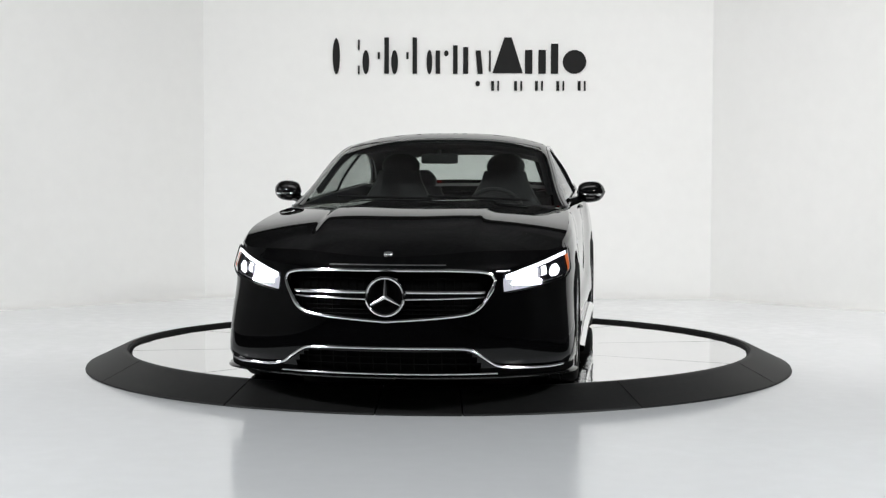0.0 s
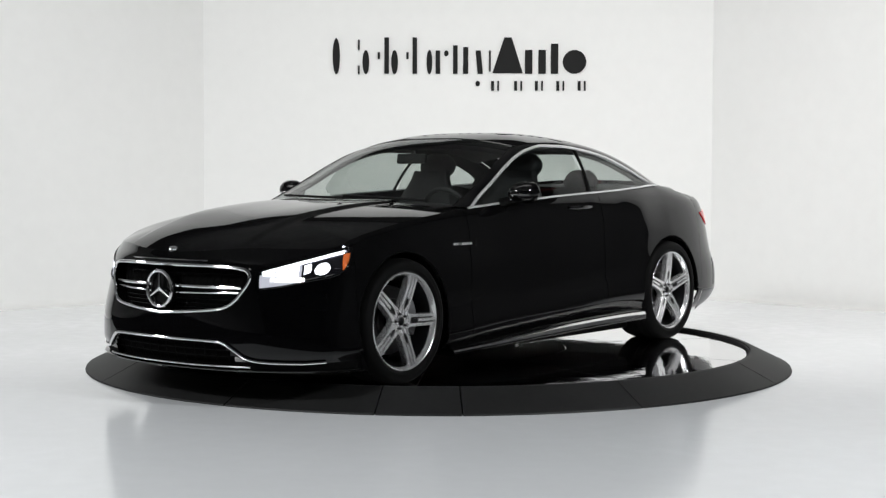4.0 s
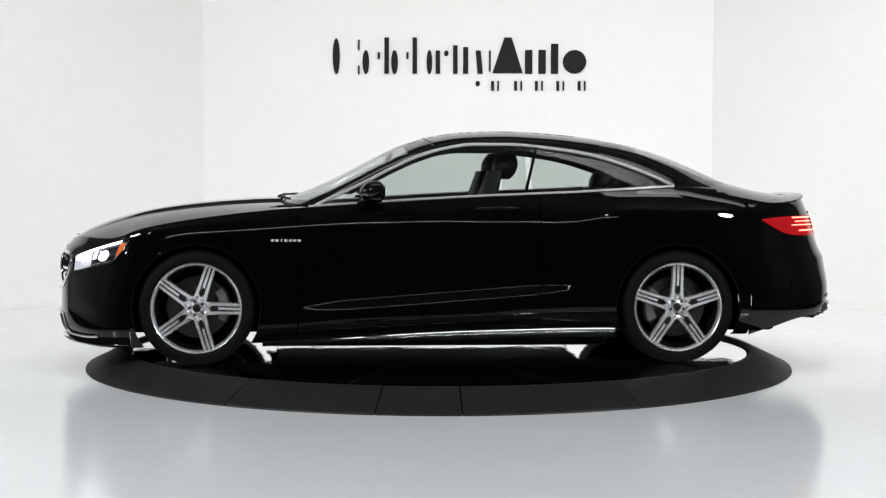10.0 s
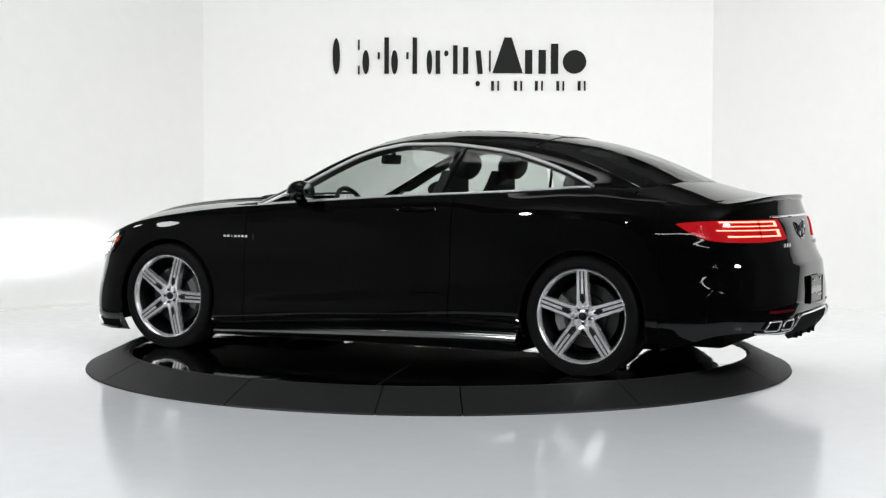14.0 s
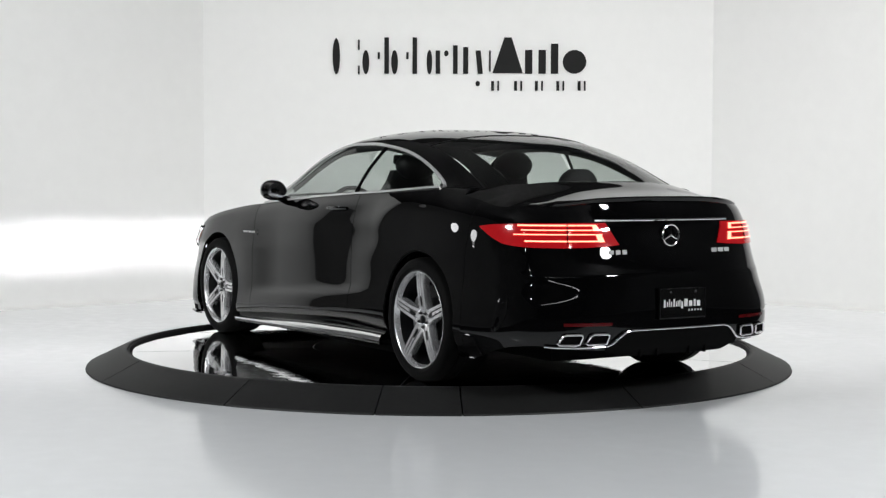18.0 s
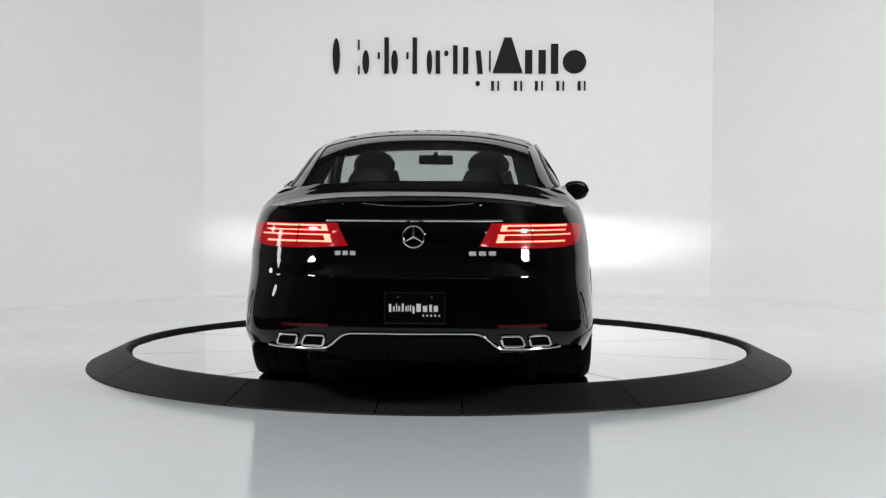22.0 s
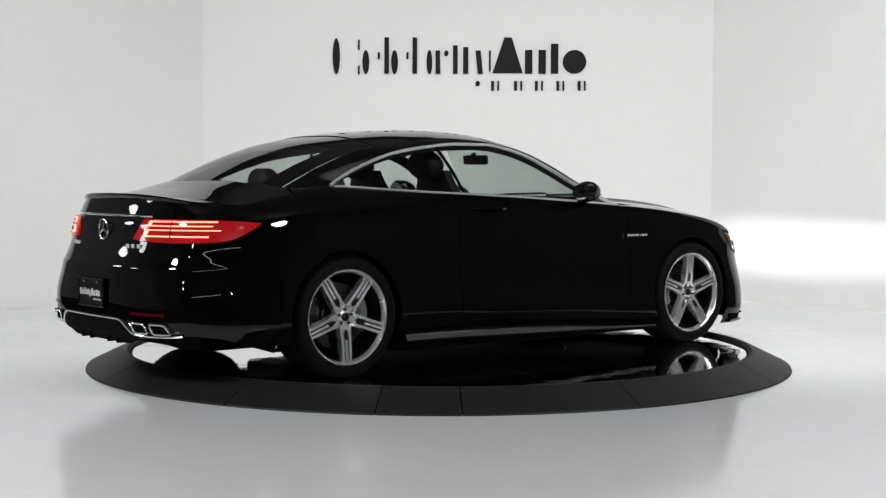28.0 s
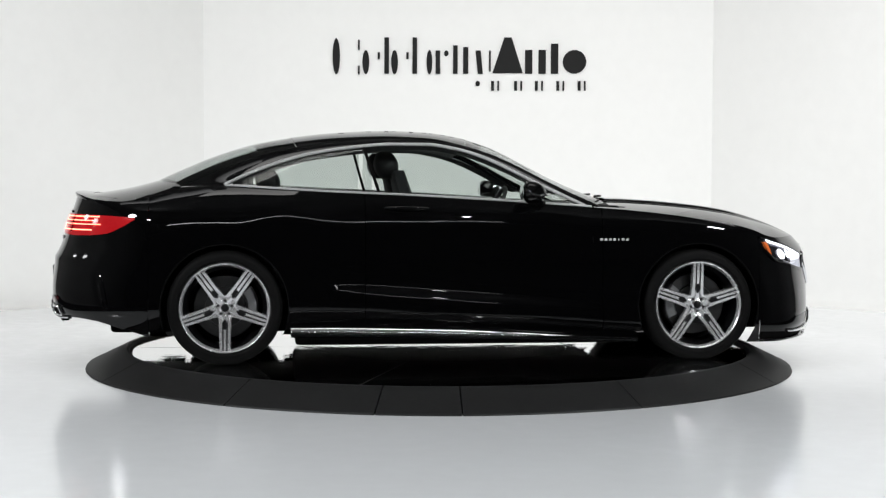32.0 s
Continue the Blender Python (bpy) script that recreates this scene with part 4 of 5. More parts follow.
# ---- headlights
def lamp_patch(side, d0, d1, lo, hi, out, n=18, m=8, hole=None):
    """A band of the lamp's face between two height curves."""
    ds = np.linspace(d0, d1, n)
    rows = [[lamp_place(d, lo(d) + (hi(d) - lo(d)) * k / m, side, out) for k in range(m + 1)] for d in ds]

    def keep(i, j):
        if not hole:
            return True
        d = (ds[i] + ds[i + 1]) / 2
        z = lo(d) + (hi(d) - lo(d)) * (j + 0.5) / m
        return not (hole[0] < d < hole[1] and hole[2] < z < hole[3])
    return grid(rows, keep)


BEAM_Z = 0.607
for side in (1, -1):
    hole = (40.5, 54.0, BEAM_Z - 0.030, BEAM_Z + 0.009)
    head = part("headlight", lamp_patch(side, 36, 79, lamp_lo, lamp_hi, -0.012, 60, 28, hole), LAMP_BOWL, car, "swept-back lit headlight")
    edge = [lamp_place(d, lamp_hi(d), side, 0.002) for d in np.linspace(36, 79, 26)] + [lamp_place(d, lamp_lo(d), side, 0.002) for d in np.linspace(79, 36, 26)][1:]
    part("lamp_surround", lamp_patch(side, 34.5, 80, lamp_hi, lambda d: lamp_hi(d) + 0.014, 0.0015, 40, 2), PAINT, head, "black body edge above the lamp")
    part("lamp_surround", lamp_patch(side, 34.5, 80, lambda d: lamp_lo(d) - 0.014, lamp_lo, 0.0015, 40, 2), PAINT, head, "black body edge below the lamp")
    part("headlight_rim", tube(edge, 0.003, 6, closed=True), GLOSS, head)
    part("light_strip", lamp_patch(side, 37.5, 74, lambda d: lamp_hi(d) - 0.021, lambda d: lamp_hi(d) - 0.004, -0.002, 40, 3), LAMP_WHITE, head, "lit white brow strip")
    for d0, d1 in ((38.0, 42.2), (42.7, 46.8), (47.3, 51.4)):
        part("main_lamp", lamp_patch(side, d0, d1, lambda d: BEAM_Z + 0.014, lambda d: lamp_hi(d) - 0.027, -0.006, 8, 4), LAMP_WHITE, head, "lit white lamp cell")
    part("lamp_lens", lamp_patch(side, 36.6, 52.6, lambda d: lamp_lo(d) + 0.006, lambda d: lamp_hi(d) - 0.020, -0.0045, 24, 8), LAMP_LENS, head, "glowing clear lamp lens")
    part("middle_lamp", lamp_patch(side, 53.6, 56.6, lambda d: 0.630 + 0.004 * (d - 53), lambda d: lamp_hi(d) - 0.030, -0.006, 6, 4), LAMP_WHITE, head, "lit white lamp cell")
    part("lower_strip", lamp_patch(side, 53.0, 68.0, lambda d: lamp_lo(d) + 0.008, lambda d: lamp_lo(d) + 0.014, -0.004, 18, 2), LAMP_DIM, head, "thin pale light strip")
    part("lower_trim", tube([lamp_place(d, lamp_lo(d) + 0.011, side, -0.006) for d in np.linspace(53, 68.5, 14)], 0.0035, 6), CHROME, head)
    mid, tall = 62.3, 0.658

    def oval(d, half):
        return half * math.sqrt(max(0.0, 1 - ((d - mid) / 4.0) ** 2))
    part("side_lamp", lamp_patch(side, mid - 4.0, mid + 4.0, lambda d: tall - oval(d, 0.028) + 0.002 * (d - mid), lambda d: tall + oval(d, 0.034) + 0.002 * (d - mid), -0.006, 18, 5), LAMP_WHITE, head, "lit oval side lamp")
    rim = [lamp_place(mid + 4.5 * math.cos(radians(a)), tall + 0.036 * math.sin(radians(a)) + 0.002 * 4.5 * math.cos(radians(a)), side, -0.004) for a in range(0, 360, 15)]
    part("lamp_bezel", tube(rim, 0.003, 6, closed=True), GLOSS, head, "black lamp bezel")
    part("turn_signal", lamp_patch(side, 73.6, 78.4, lambda d: lamp_lo(d) + 0.006, lambda d: max(lamp_lo(d) + 0.007, lamp_hi(d) - 0.024), -0.005, 14, 4), AMBER, head, "amber turn signal")
    # burner deep in a black duct, so that the beam keeps its cut-off
    ap = Vector(lamp_place(47.6, BEAM_Z, side, -0.02))
    depth = 0.24
    ex0, ez0 = ap.x - depth, BEAM_Z
    bm = bmesh.new()
    box(bm, (ex0, ap.y - side * 0.02, ez0 + 0.004), (0.006, 0.13, 0.022))
    part("burner", bm, LAMP_BEAM, head, "bright lamp burner", smooth=False)
    yc = ap.y - side * 0.02
    y_in, y_out = ap.y - side * 0.105, ap.y + side * 0.075
    zlo, zhi = BEAM_Z - 0.018, BEAM_Z + 0.007

    def duct_end(y, z):
        return (nose_at(y, BEAM_Z)[0] - 0.035, y, z)
    back = [(ex0 - 0.008, yc - side * 0.075, BEAM_Z - 0.03), (ex0 - 0.008, yc + side * 0.075, BEAM_Z - 0.03), (ex0 - 0.008, yc + side * 0.075, BEAM_Z + 0.03), (ex0 - 0.008, yc - side * 0.075, BEAM_Z + 0.03)]
    front = [duct_end(y_in, zlo), duct_end(y_out, zlo), duct_end(y_out, zhi), duct_end(y_in, zhi)]
    midd = [tuple(Vector(p).lerp(Vector(q), 0.55) + Vector((0, 0, dz))) for p, q, dz in zip(back, front, (-0.004, -0.004, 0.006, 0.006))]
    bm = grid([back, midd, front], closed=True)
    bm.faces.new([bm.verts.new((p[0] - 0.001, p[1], p[2])) for p in back])
    bmesh.ops.remove_doubles(bm, verts=bm.verts, dist=0.002)
    part("lamp_duct", bm, MESH_BLACK, head, smooth=False)

# ---- tail lamps
tl_hi = interp([(18, 0.908), (60, 0.904), (80, 0.896), (87, 0.886)])
tl_lo = interp([(18, 0.796), (28, 0.785), (44, 0.779), (60, 0.782), (72, 0.794), (80.6, 0.834), (87, 0.882)])


def tail_place(deg, z, side, out=0.0):
    deg = 14.9 + (deg - 21.5) * 0.814
    x, y, z = tail(radians(deg), z)
    return (x - math.cos(radians(deg)) * out, side * (y + math.sin(radians(deg)) * out), z + 0.2 * out)


def tail_patch(side, d0, d1, lo, hi, out, n=28, m=6):
    rows = []
    for d in np.linspace(d0, d1, n):
        row = []
        for k in range(m + 1):
            z = lo(d) + (hi(d) - lo(d)) * k / m
            row.append(tail_place(d + 42 * (z - 0.85) * max(0.0, 1 - (d - 21) / 30), z, side, out))
        rows.append(row)
    return rows


def closed_patch(rows_out, rows_in):
    """A lens with a face, and sides that go back to the skin."""
    bm = grid(rows_out)
    ringo = rows_out[0][:] + [r[-1] for r in rows_out[1:]] + rows_out[-1][::-1][1:] + [r[0] for r in rows_out[::-1]][1:]
    ringi = rows_in[0][:] + [r[-1] for r in rows_in[1:]] + rows_in[-1][::-1][1:] + [r[0] for r in rows_in[::-1]][1:]
    grid([[a, b] for a, b in zip(ringo, ringi)], bm=bm)
    return bm


for side in (1, -1):
    tl = part("tail_light", closed_patch(tail_patch(side, 20.0, 86.9, tl_lo, tl_hi, 0.008), tail_patch(side, 20.0, 86.9, tl_lo, tl_hi, -0.01)), RED_LENS, car, "lit red tail light wrapping the corner")
    for z0, z1, d0, d1 in ((0.889, 0.898, 26, 66), (0.866, 0.873, 27, 64), (0.843, 0.850, 24.5, 68), (0.808, 0.817, 25.5, 62)):
        part("light_guide", grid(tail_patch(side, d0, d1, lambda d: z0 + 0.001, lambda d: z1, 0.012, 24, 2)), RED_LIT, tl, "glowing light guide")
    for zc, zh in ((0.882, 0.016), (0.829, 0.021)):
        part("light_guide", grid(tail_patch(side, 25, 27.6, lambda d: zc - zh, lambda d: zc + zh, 0.012, 4, 4)), RED_LIT, tl, "glowing light guide")
    part("lens_divider", tube([tail_place(40.5, z, side, 0.011) for z in np.linspace(0.80, 0.903, 5)], 0.004, 6), RED_DULL, tl)
    rows = [[tail_at(side * y, z, 0.006) for z in np.linspace(0.385, 0.402, 3)] for y in np.linspace(0.43, 0.68, 12)]
    part("rear_reflector", grid(rows), RED_DULL, car, "dull red rear reflector")

ys = np.linspace(-0.45, 0.45, 30)
part("boot_strip", tube([tail_at(y, 0.922, 0.004) for y in ys], 0.0075, 8), CHROME, car, "chrome strip across the boot lid")
emblem("rear_emblem", (tail_at(0, 0.842)[0] - 0.014, 0, 0.842), 0.055, 0.0055, -1, car, "round chrome emblem on the boot lid")
for n_bars, y0, wd in ((3, 0.405, 0.115), (3, -0.275, 0.15)):
    for k in range(n_bars):
        bm = bmesh.new()
        yy = y0 - wd * (k + 0.5) / n_bars * 1.0
        p = tail_at(yy, 0.757, 0.003)
        box(bm, p, (0.005, wd / n_bars * 0.72, 0.022), bevel=0.001)
        part("badge_bar", bm, BADGE, car, "small silver badge bar", smooth=False)

# spoiler lip on the boot's edge
rows = []
for f in np.linspace(-0.66, 0.66, 40):
    x, y, z = tail_f(f, tail_top(f))
    k = 1 - 0.7 * smoothstep(0.42, 0.66, abs(f))
    rows.append([(x + 0.10, y * 0.98, skin_rear(x + 0.10, y * 0.98) + 0.002), (x + 0.03, y, z + 0.006 * k), (x - 0.008 * k, y, z + 0.011 * k), (x - 0.014 * k, y, z + 0.004 * k), (x - 0.004, y, z - 0.02), (x + 0.01, y, z - 0.03)])
part("spoiler_lip", grid(rows), PAINT, car, "black spoiler lip")

# dealer plate
px = tail_at(0.0, 0.50)[0]
bm = bmesh.new()
box(bm, (px - 0.010, -0.012, 0.487), (0.014, 0.318, 0.165), bevel=0.004)
plate = part("plate_holder", bm, GLOSS, car, "black dealer plate with plain bars", smooth=False)
for y0, z0, wy, hz in ((0.0, 0.5635, 0.308, 0.005), (0.0, 0.4105, 0.308, 0.005)):
    bm = bmesh.new()
    box(bm, (px - 0.019, -0.012 + y0, z0), (0.005, wy, hz), bevel=0.0015)
    part("plate_rim", bm, ALLOY_DARK, plate, smooth=False)
for sgn in (-1, 1):
    bm = bmesh.new()
    box(bm, (px - 0.019, -0.012 + sgn * 0.1515, 0.487), (0.005, 0.005, 0.15), bevel=0.0015)
    part("plate_rim", bm, ALLOY_DARK, plate, smooth=False)
    bolt = lathe([(0.0, -0.003), (0.008, -0.002), (0.009, 0.003)], 10, "x", center=(px - 0.020, -0.012 + sgn * 0.085, 0.546))
    part("plate_bolt", bolt, CHROME, plate)
# plain bars for the writing on the plate
for k, (off, wide, high, lift) in enumerate(((0.132, 0.012, 0.040, 0.004), (0.113, 0.009, 0.026, 0), (0.099, 0.005, 0.040, 0.006), (0.086, 0.009, 0.026, 0), (0.068, 0.009, 0.040, 0.006), (0.052, 0.006, 0.026, 0), (0.041, 0.005, 0.030, 0.002),
                                             (0.029, 0.006, 0.034, 0.003), (0.014, 0.010, 0.036, -0.006), (-0.012, 0.022, 0.040, 0.005), (-0.044, 0.022, 0.030, 0), (-0.072, 0.013, 0.036, 0.003), (-0.098, 0.022, 0.030, 0))):
    bm = bmesh.new()
    box(bm, (px - 0.0185, off - 0.02, 0.483 + lift), (0.003, wide, high))
    part("plate_bar", bm, PLATE_WHITE, plate, "plain white bar", smooth=False)
for k in range(5):
    bm = bmesh.new()
    box(bm, (px - 0.0185, -0.055 - 0.02 * k, 0.449), (0.003, 0.008, 0.010))
    part("plate_bar", bm, PLATE_WHITE, plate, "plain white bar", smooth=False)

# upright vents at the bumper's corners
for side in (1, -1):
    rows = []
    for z in np.linspace(0.345, 0.545, 14):
        lean = 5.0 * (0.545 - z) / 0.2
        v = (z - 0.345) / 0.2
        half = 0.4 + 2.0 * math.sin(math.pi * v) ** 0.6
        line = []
        for d, lift in ((-half, 0.0005), (-0.5 * half, -0.001), (0.0, -0.001), (0.5 * half, 0.0015), (half, 0.003), (half + 0.9, 0.0)):
            x, y, zz = tail(radians(58 + lean + d), z)
            p = Vector((x, y, 0)) + Vector((-0.5, 0.85, 0)) * (lift + 0.0015)
            line.append((p.x, side * p.y, zz))
        rows.append(line)
    part("corner_vent", grid(rows), PAINT, car, "black upright bumper vent")
# diffuser, chrome line and exhaust tips
line = [(0.0, 0.356), (0.30, 0.357), (0.345, 0.350), (0.375, 0.330), (0.425, 0.288), (0.45, 0.278), (0.50, 0.275), (0.60, 0.274), (0.70, 0.276), (0.75, 0.281)]
fine_r = interp(line)
ys = [0.75 * k / 44 for k in range(45)]
part("rear_chrome_line", tube([tail_at(y, fine_r(abs(y)), 0.012) for y in [-a for a in ys[::-1]] + ys[1:]], 0.0065, 8), CHROME, car, "chrome line around the diffuser")
rows = []
for y in np.linspace(-0.44, 0.44, 35):
    zt = fine_r(abs(y)) - 0.008
    rows.append([(tail_at(y, max(z, 0.24), 0.006)[0] + 0.35 * max(0.0, 0.26 - z), y, z) for z in np.linspace(0.215 + 0.03 * smoothstep(0.33, 0.44, abs(y)), zt, 8)])
diff = part("diffuser", grid(rows), MESH_BLACK, car, "black rear diffuser")
for k in (-2, -1, 1, 2):
    bm = bmesh.new()
    box(bm, (tail_at(0.11 * k, 0.25)[0] + 0.02, 0.11 * k, 0.245), (0.05, 0.008, 0.07), bevel=0.002)
    part("diffuser_fin", bm, MESH_BLACK, diff, smooth=False)
for side in (1, -1):
    for y0, y1 in ((0.705, 0.590), (0.570, 0.448)):
        sl = 0.024
        outline = [(y0, 0.290), (y0 - sl, 0.343), (y1 + 0.002 - sl * 0.2, 0.343), (y1 + sl * 0.4, 0.288)]
        loop = []
        for k in range(4):
            a, b = Vector((*outline[k], 0)), Vector((*outline[(k + 1) % 4], 0))
            for u in (0.12, 0.3, 0.5, 0.7, 0.88):
                loop.append(a.lerp(b, u))
        pts = [tail_at(side * q.x, q.y, 0.014) for q in loop]
        tip = part("exhaust_tip", tube(pts, 0.006, 6, closed=True), CHROME, car, "angular chrome exhaust tip")
        inner = [[Vector(tail_at(side * q.x, q.y, 0.014)) + Vector((d, 0, 0)) for q in loop + loop[:1]] for d in (0.0, 0.06, 0.12)]
        part("exhaust_pipe", grid(inner), ALLOY_DARK, tip)
        bm = bmesh.new()
        face = [bm.verts.new(Vector(tail_at(side * q.x, q.y, 0.014)) + Vector((0.008, 0, 0))) for q in loop]
        bm.faces.new(face)
        part("exhaust_mouth", bm, MESH_BLACK, tip)

# ---- door handles, sills, badges, mirrors
for side in (1, -1):
    pts = [(x, side * (flank(x, 0.948) + 0.018 * math.sin(math.pi * min(1, max(0, (x + 0.50) / 0.27))) ** 0.6), 0.948 - 0.012 * (x + 0.36)) for x in np.linspace(-0.50, -0.23, 14)]
    handle = part("door_handle", tube(pts, lambda u: 0.010 + 0.004 * math.sin(math.pi * u), 8), PAINT, car, "black door handle with a chrome line")
    part("handle_trim", tube([(p[0], p[1] + side * 0.007, p[2] + 0.007) for p in pts[3:-3]], 0.0032, 6), CHROME, handle)
    rows, insert = [], []
    for x in np.linspace(-1.075, 1.075, 44):
        u = (1.075 - x) / 2.15
        zb, w = sill_z(x), half_width(x)
        h = 0.006 + 0.024 * smoothstep(0.0, 0.6, u)
        rows.append([(x, side * (w + dy), zb + dz) for dy, dz in ((-0.09, -0.035), (0.0, -0.030), (0.010, -0.025), (0.0135, -0.016), (0.009, -0.006), (-0.008, h - 0.004), (-0.024 - 0.012 * u, h + 0.022), (-0.07, h + 0.04))])
        insert.append([(x, side * (w + dy), zb + dz) for dy, dz in ((0.010, -0.012), (0.0148, -0.008), (0.0140, 0.3 * h), (0.0085, 0.65 * h), (-0.003, h), (-0.012, h + 0.004))])
    sill = part("side_skirt", grid(rows), PAINT, car, "black side skirt")
    part("skirt_insert", grid(insert), CHROME, sill, "bright metal wedge along the skirt")
    for k in range(7):
        bm = bmesh.new()
        x = 1.015 - 0.027 * k
        box(bm, (x, side * (flank(x, 0.757) + 0.002), 0.757), (0.018 if k != 2 else 0.006, 0.004, 0.014), bevel=0.0008)
        part("badge_bar", bm, BADGE, car, "small silver badge bar", smooth=False)
    part("shut_line", tube([(0.80, side * (flank(0.80, z) + 0.001), z) for z in np.linspace(0.735, 0.775, 6)], 0.002, 6), CHROME, car)
    # mirror: shell, glass, foot, chrome line
    rows = []
    for k in range(13):
        u = k / 12
        y = 0.892 + 0.182 * u
        r = math.sqrt(max(0.0, 1 - (2 * abs(u - 0.47) * 0.98) ** 2.6)) if 0 < k < 12 else 0.02
        cz0 = 1.046 + 0.008 * u
        row = []
        for j in range(17):
            a = 2 * math.pi * j / 16
            ca, sa = math.cos(a), math.sin(a)
            xx = (0.115 if ca > 0 else 0.055) * ca * r * (1 - 0.18 * u)
            zz = (0.070 if sa > 0 else 0.066) * sa * r
            row.append((0.395 + xx - 0.02 * u, side * y, cz0 + zz))
        rows.append(row)
    mirror = part("wing_mirror", grid(rows), PAINT, car, "black wing mirror on a stalk")
    part("mirror_line", tube([(0.395 + 0.116 * math.cos(radians(a)) * (1 - 0.1), side * (0.975 + 0.075 * math.sin(radians(a))), 1.036) for a in np.linspace(-58, 72, 16)], 0.0065, 6), CHROME, mirror, "chrome turn-signal line")
    rows = [[(0.337, side * (0.975 + 0.070 * math.cos(radians(a)) * r), 1.049 + 0.052 * math.sin(radians(a)) * r) for a in range(0, 361, 20)] for r in (0.02, 0.5, 1.0)]
    part("mirror_glass", grid(rows), CHROME, mirror, "silvered mirror glass")
    part("mirror_stalk", tube([(0.47, side * 0.848, 0.985), (0.445, side * 0.89, 0.998), (0.42, side * 0.935, 1.012)], lambda u: 0.030 - 0.006 * u, 8, flat=1.4), GLOSS, mirror)

# ---- wipers
for y0, y1 in ((0.62, 0.02), (0.05, -0.55)):
    pts = []
    for k in range(10):
        y = y0 + (y1 - y0) * k / 9
        w = y / ey_(0.03)
        p = Vector(roof_point(0.015 + 0.02 * k / 9, w))
        pts.append(p + Vector((0.012, 0, 0.018)))
    part("wiper", tube(pts, 0.008, 6), PLASTIC, car, "black windscreen wiper")

# ---- cabin
rows = [[tuple(Vector(roof_point(s, w)) - Vector((0, 0, 0.055))) for w in np.linspace(-0.95, 0.95, 17)] for s in np.linspace(HEADER - 0.03, REAR_HEAD + 0.06, 14)]
part("headlining", grid(rows), LEATHER, car, "dark headlining")
rows = []
for x in np.linspace(0.42, 1.0, 9):
    u = (x - 0.42) / 0.58
    rows.append([(x, y, 0.985 - 0.02 * u - 0.05 * (1 - u) ** 3 + (0.018 if abs(y - 0.37) < 0.2 and u < 0.6 else 0)) for y in np.linspace(-0.76, 0.76, 25)])
rows.insert(0, [(0.40, y, 0.62) for y in np.linspace(-0.76, 0.76, 25)])
part("dashboard", grid(rows), LEATHER, car, "black leather dashboard")
bm = tube([(0.36 + 0.19 * math.sin(radians(a)) * 0.42, 0.37 + 0.185 * math.cos(radians(a)), 0.90 + 0.185 * math.sin(radians(a)) * 0.9) for a in range(0, 360, 12)], 0.016, 8, closed=True)
steer = part("steering_wheel", bm, LEATHER, car, "black steering wheel")
for a in (0, 180, 270):
    part("wheel_spoke", tube([(0.38, 0.37, 0.90), (0.36 + 0.08 * math.sin(radians(a)), 0.37 + 0.18 * math.cos(radians(a)), 0.90 + 0.166 * math.sin(radians(a)))], 0.014, 6), SATIN, steer)
part("steering_column", tube([(0.38, 0.37, 0.90), (0.62, 0.37, 0.80)], 0.04, 8), LEATHER, steer)


def seat(name, x, y, wide, top, head_z, head_w, lean):
    rows = []
    for k in range(11):
        u = k / 10
        z = 0.50 + (top - 0.50) * u
        half = wide * (1 - 0.42 * smoothstep(0.62, 1.0, u))
        th = 0.085 * (1 - 0.45 * u)
        cx0 = x - lean * u
        row = []
        for j in range(17):
            a = 2 * math.pi * j / 16
            ca, sa = math.cos(a), math.sin(a)
            row.append((cx0 + th * math.copysign(abs(sa) ** 0.6, sa), y + half * math.copysign(abs(ca) ** 0.5, ca), z))
        rows.append(row)
    bm = grid(rows)
    bmesh.ops.holes_fill(bm, edges=bm.edges)
    st = part(name, bm, LEATHER, car, "black leather seat")
    rows = []
    for k in range(9):
        u = k / 8
        v = math.sin(math.pi * (0.06 + 0.88 * u)) ** 0.45
        z = head_z - 0.085 + 0.175 * u
        row = []
        for j in range(17):
            a = 2 * math.pi * j / 16
            ca, sa = math.cos(a), math.sin(a)
            row.append((x - lean * 1.30 - 0.02 * u + 0.080 * v * math.copysign(abs(sa) ** 0.7, sa), y + head_w * v * math.copysign(abs(ca) ** 0.6, ca), z))
        rows.append(row)
    bm = grid(rows)
    bmesh.ops.holes_fill(bm, edges=bm.edges)
    part("headrest", bm, LEATHER, st)
    bm = bmesh.new()
    box(bm, (x + 0.25, y, 0.42), (0.5, wide * 1.9, 0.16), bevel=0.04)
    part("seat_cushion", bm, LEATHER, st)
    return st


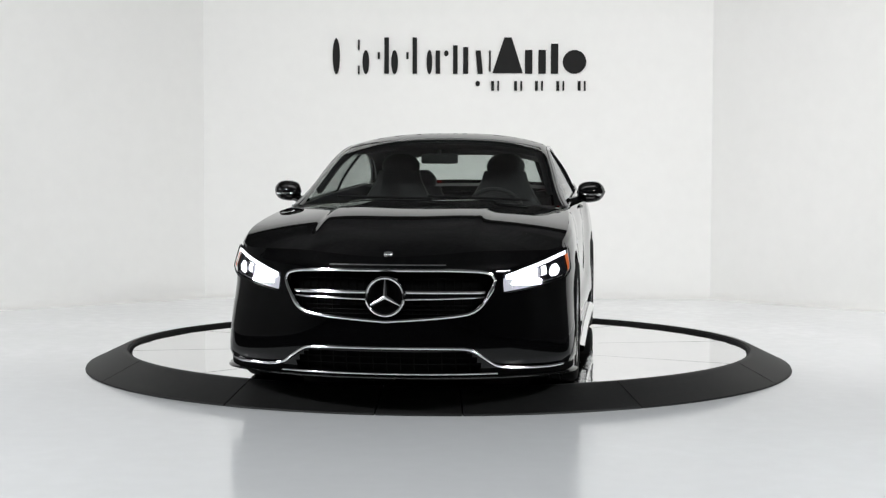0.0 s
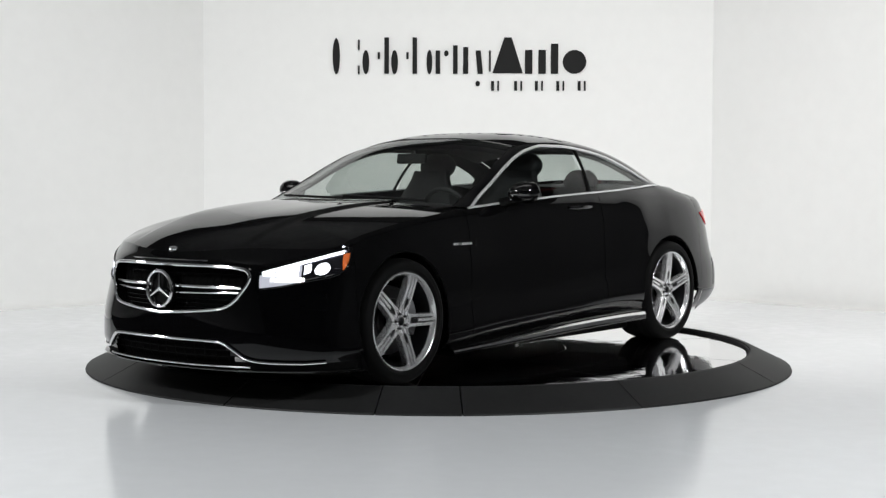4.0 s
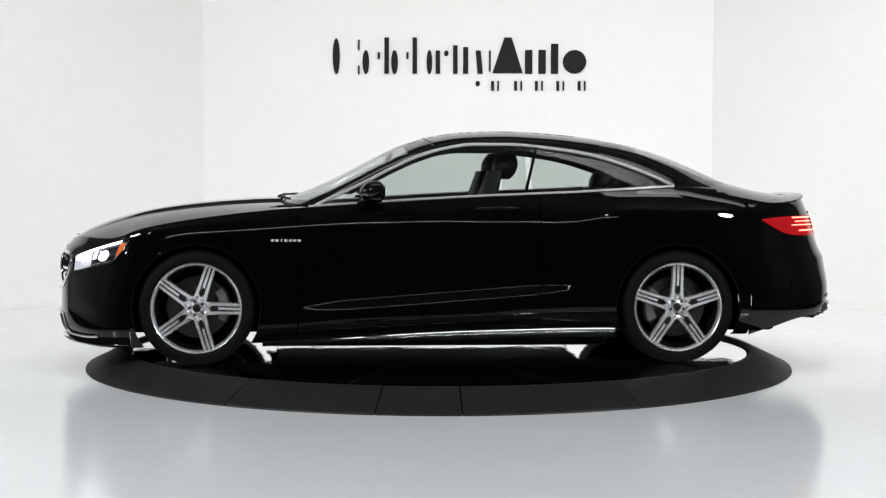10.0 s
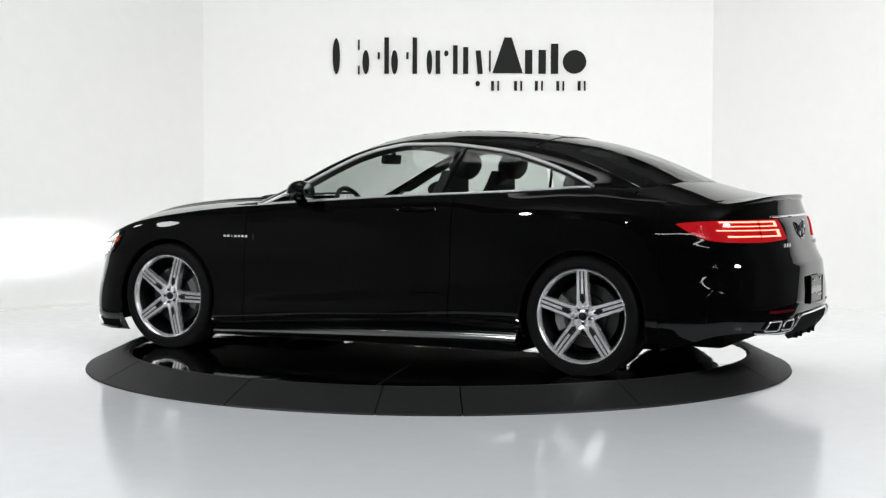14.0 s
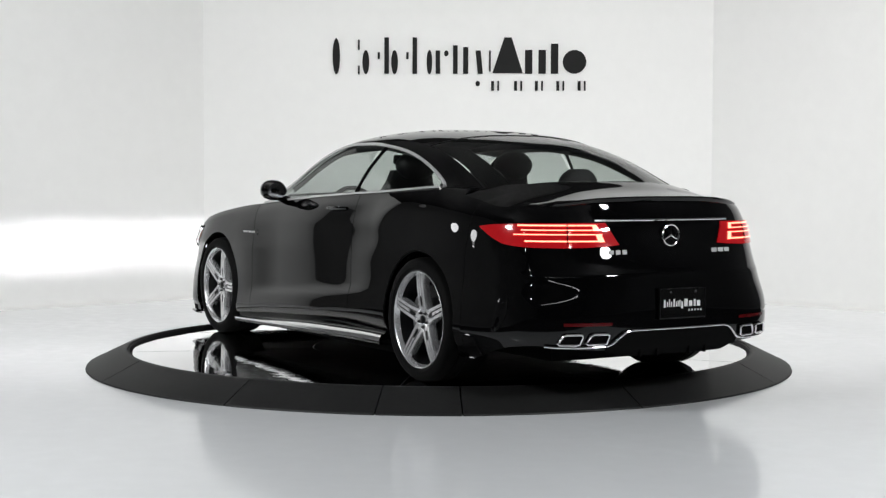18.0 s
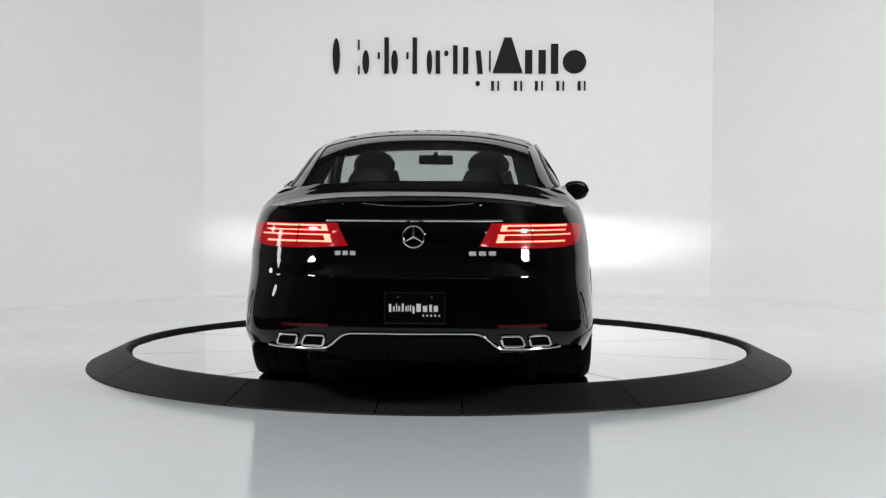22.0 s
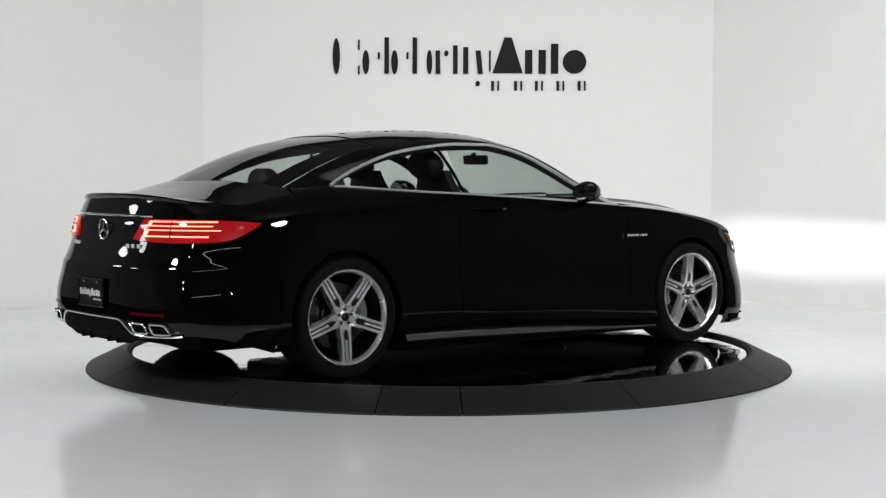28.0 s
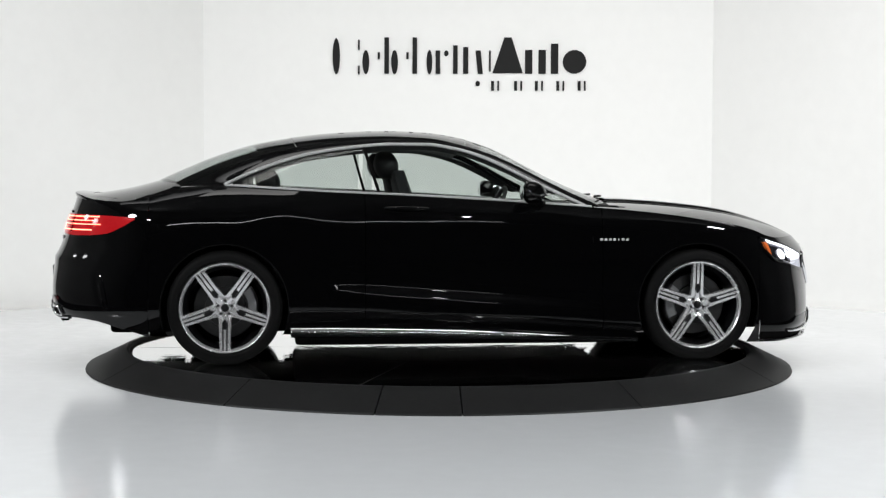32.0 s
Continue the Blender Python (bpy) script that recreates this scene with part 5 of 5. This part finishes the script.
for y in (0.37, -0.37):
    seat("front_seat", -0.20, y, 0.25, 1.185, 1.215, 0.135, 0.19)
    seat("rear_seat", -1.00, y * 0.92, 0.28, 1.075, 1.105, 0.125, 0.16)
bm = bmesh.new()
box(bm, (0.0, 0, 0.55), (1.3, 0.22, 0.24), bevel=0.04)
part("centre_console", bm, LEATHER, car, "black centre console")
rows = [[(x, y, 1.075 - 0.02 * (y / 0.6) ** 2 + 0.02 * smoothstep(-1.3, -1.85, x)) for y in np.linspace(-0.62, 0.62, 13)] for x in np.linspace(-1.85, -1.22, 7)]
part("rear_shelf", grid(rows), LEATHER, car, "dark rear shelf")
bm = bmesh.new()
box(bm, (0.285, 0.0, 1.262), (0.03, 0.24, 0.066), rot=Matrix.Rotation(radians(-8), 3, "Y"), bevel=0.014)
inner_mirror = part("inside_mirror", bm, PLASTIC, car, "black inside mirror")
part("mirror_foot", tube([(0.29, 0, 1.265), (0.262, 0, 1.308)], 0.016, 8), PLASTIC, inner_mirror)
for side in (1, -1):
    rows = [[(x, side * (top_y(x) - 0.055 - 0.02 * (1 - k / 6)), 0.45 + (top_z(x) + 0.006 - 0.45) * k / 6) for k in range(7)] + [(x, side * (top_y(x) - 0.02), top_z(x) + 0.004)] for x in np.linspace(-1.44, 0.78, 24)]
    part("door_card", grid(rows), LEATHER, car, "black leather door card")
    rows = [[(x, side * y, z) for y, z in ((top_y(x) - 0.06, top_z(x) + 0.002), (0.50, 1.03))] for x in np.linspace(-1.75, -1.2, 6)]
    part("side_shelf", grid(rows), LEATHER, car)


# ---------------------------------------------------------------- the turning car and disc
HEADING = [262.6, 246.94, 231.63, 215.17, 198.91, 183.87, 169.12, 153.06, 136.55, 120.9, 104.86, 87.77, 69.9, 54.75, 39.19, 22.51, 6.18]
OFFSET = (0.066, 0.042)
AXIS_X = 0.012


def motions():
    rows_car, rows_disc = [], []
    for k, h in enumerate(HEADING):
        c, s = math.cos(radians(h)), math.sin(radians(h))
        rows_car.append((2.0 * k, pose(AXIS_X + c * OFFSET[0] - s * OFFSET[1], s * OFFSET[0] + c * OFFSET[1], DISC_Z, 0, 0, h)))
        rows_disc.append((2.0 * k, pose(AXIS_X, 0, 0, 0, 0, h)))
    walk(car, rows_car)
    walk(disc, rows_disc)


motions()
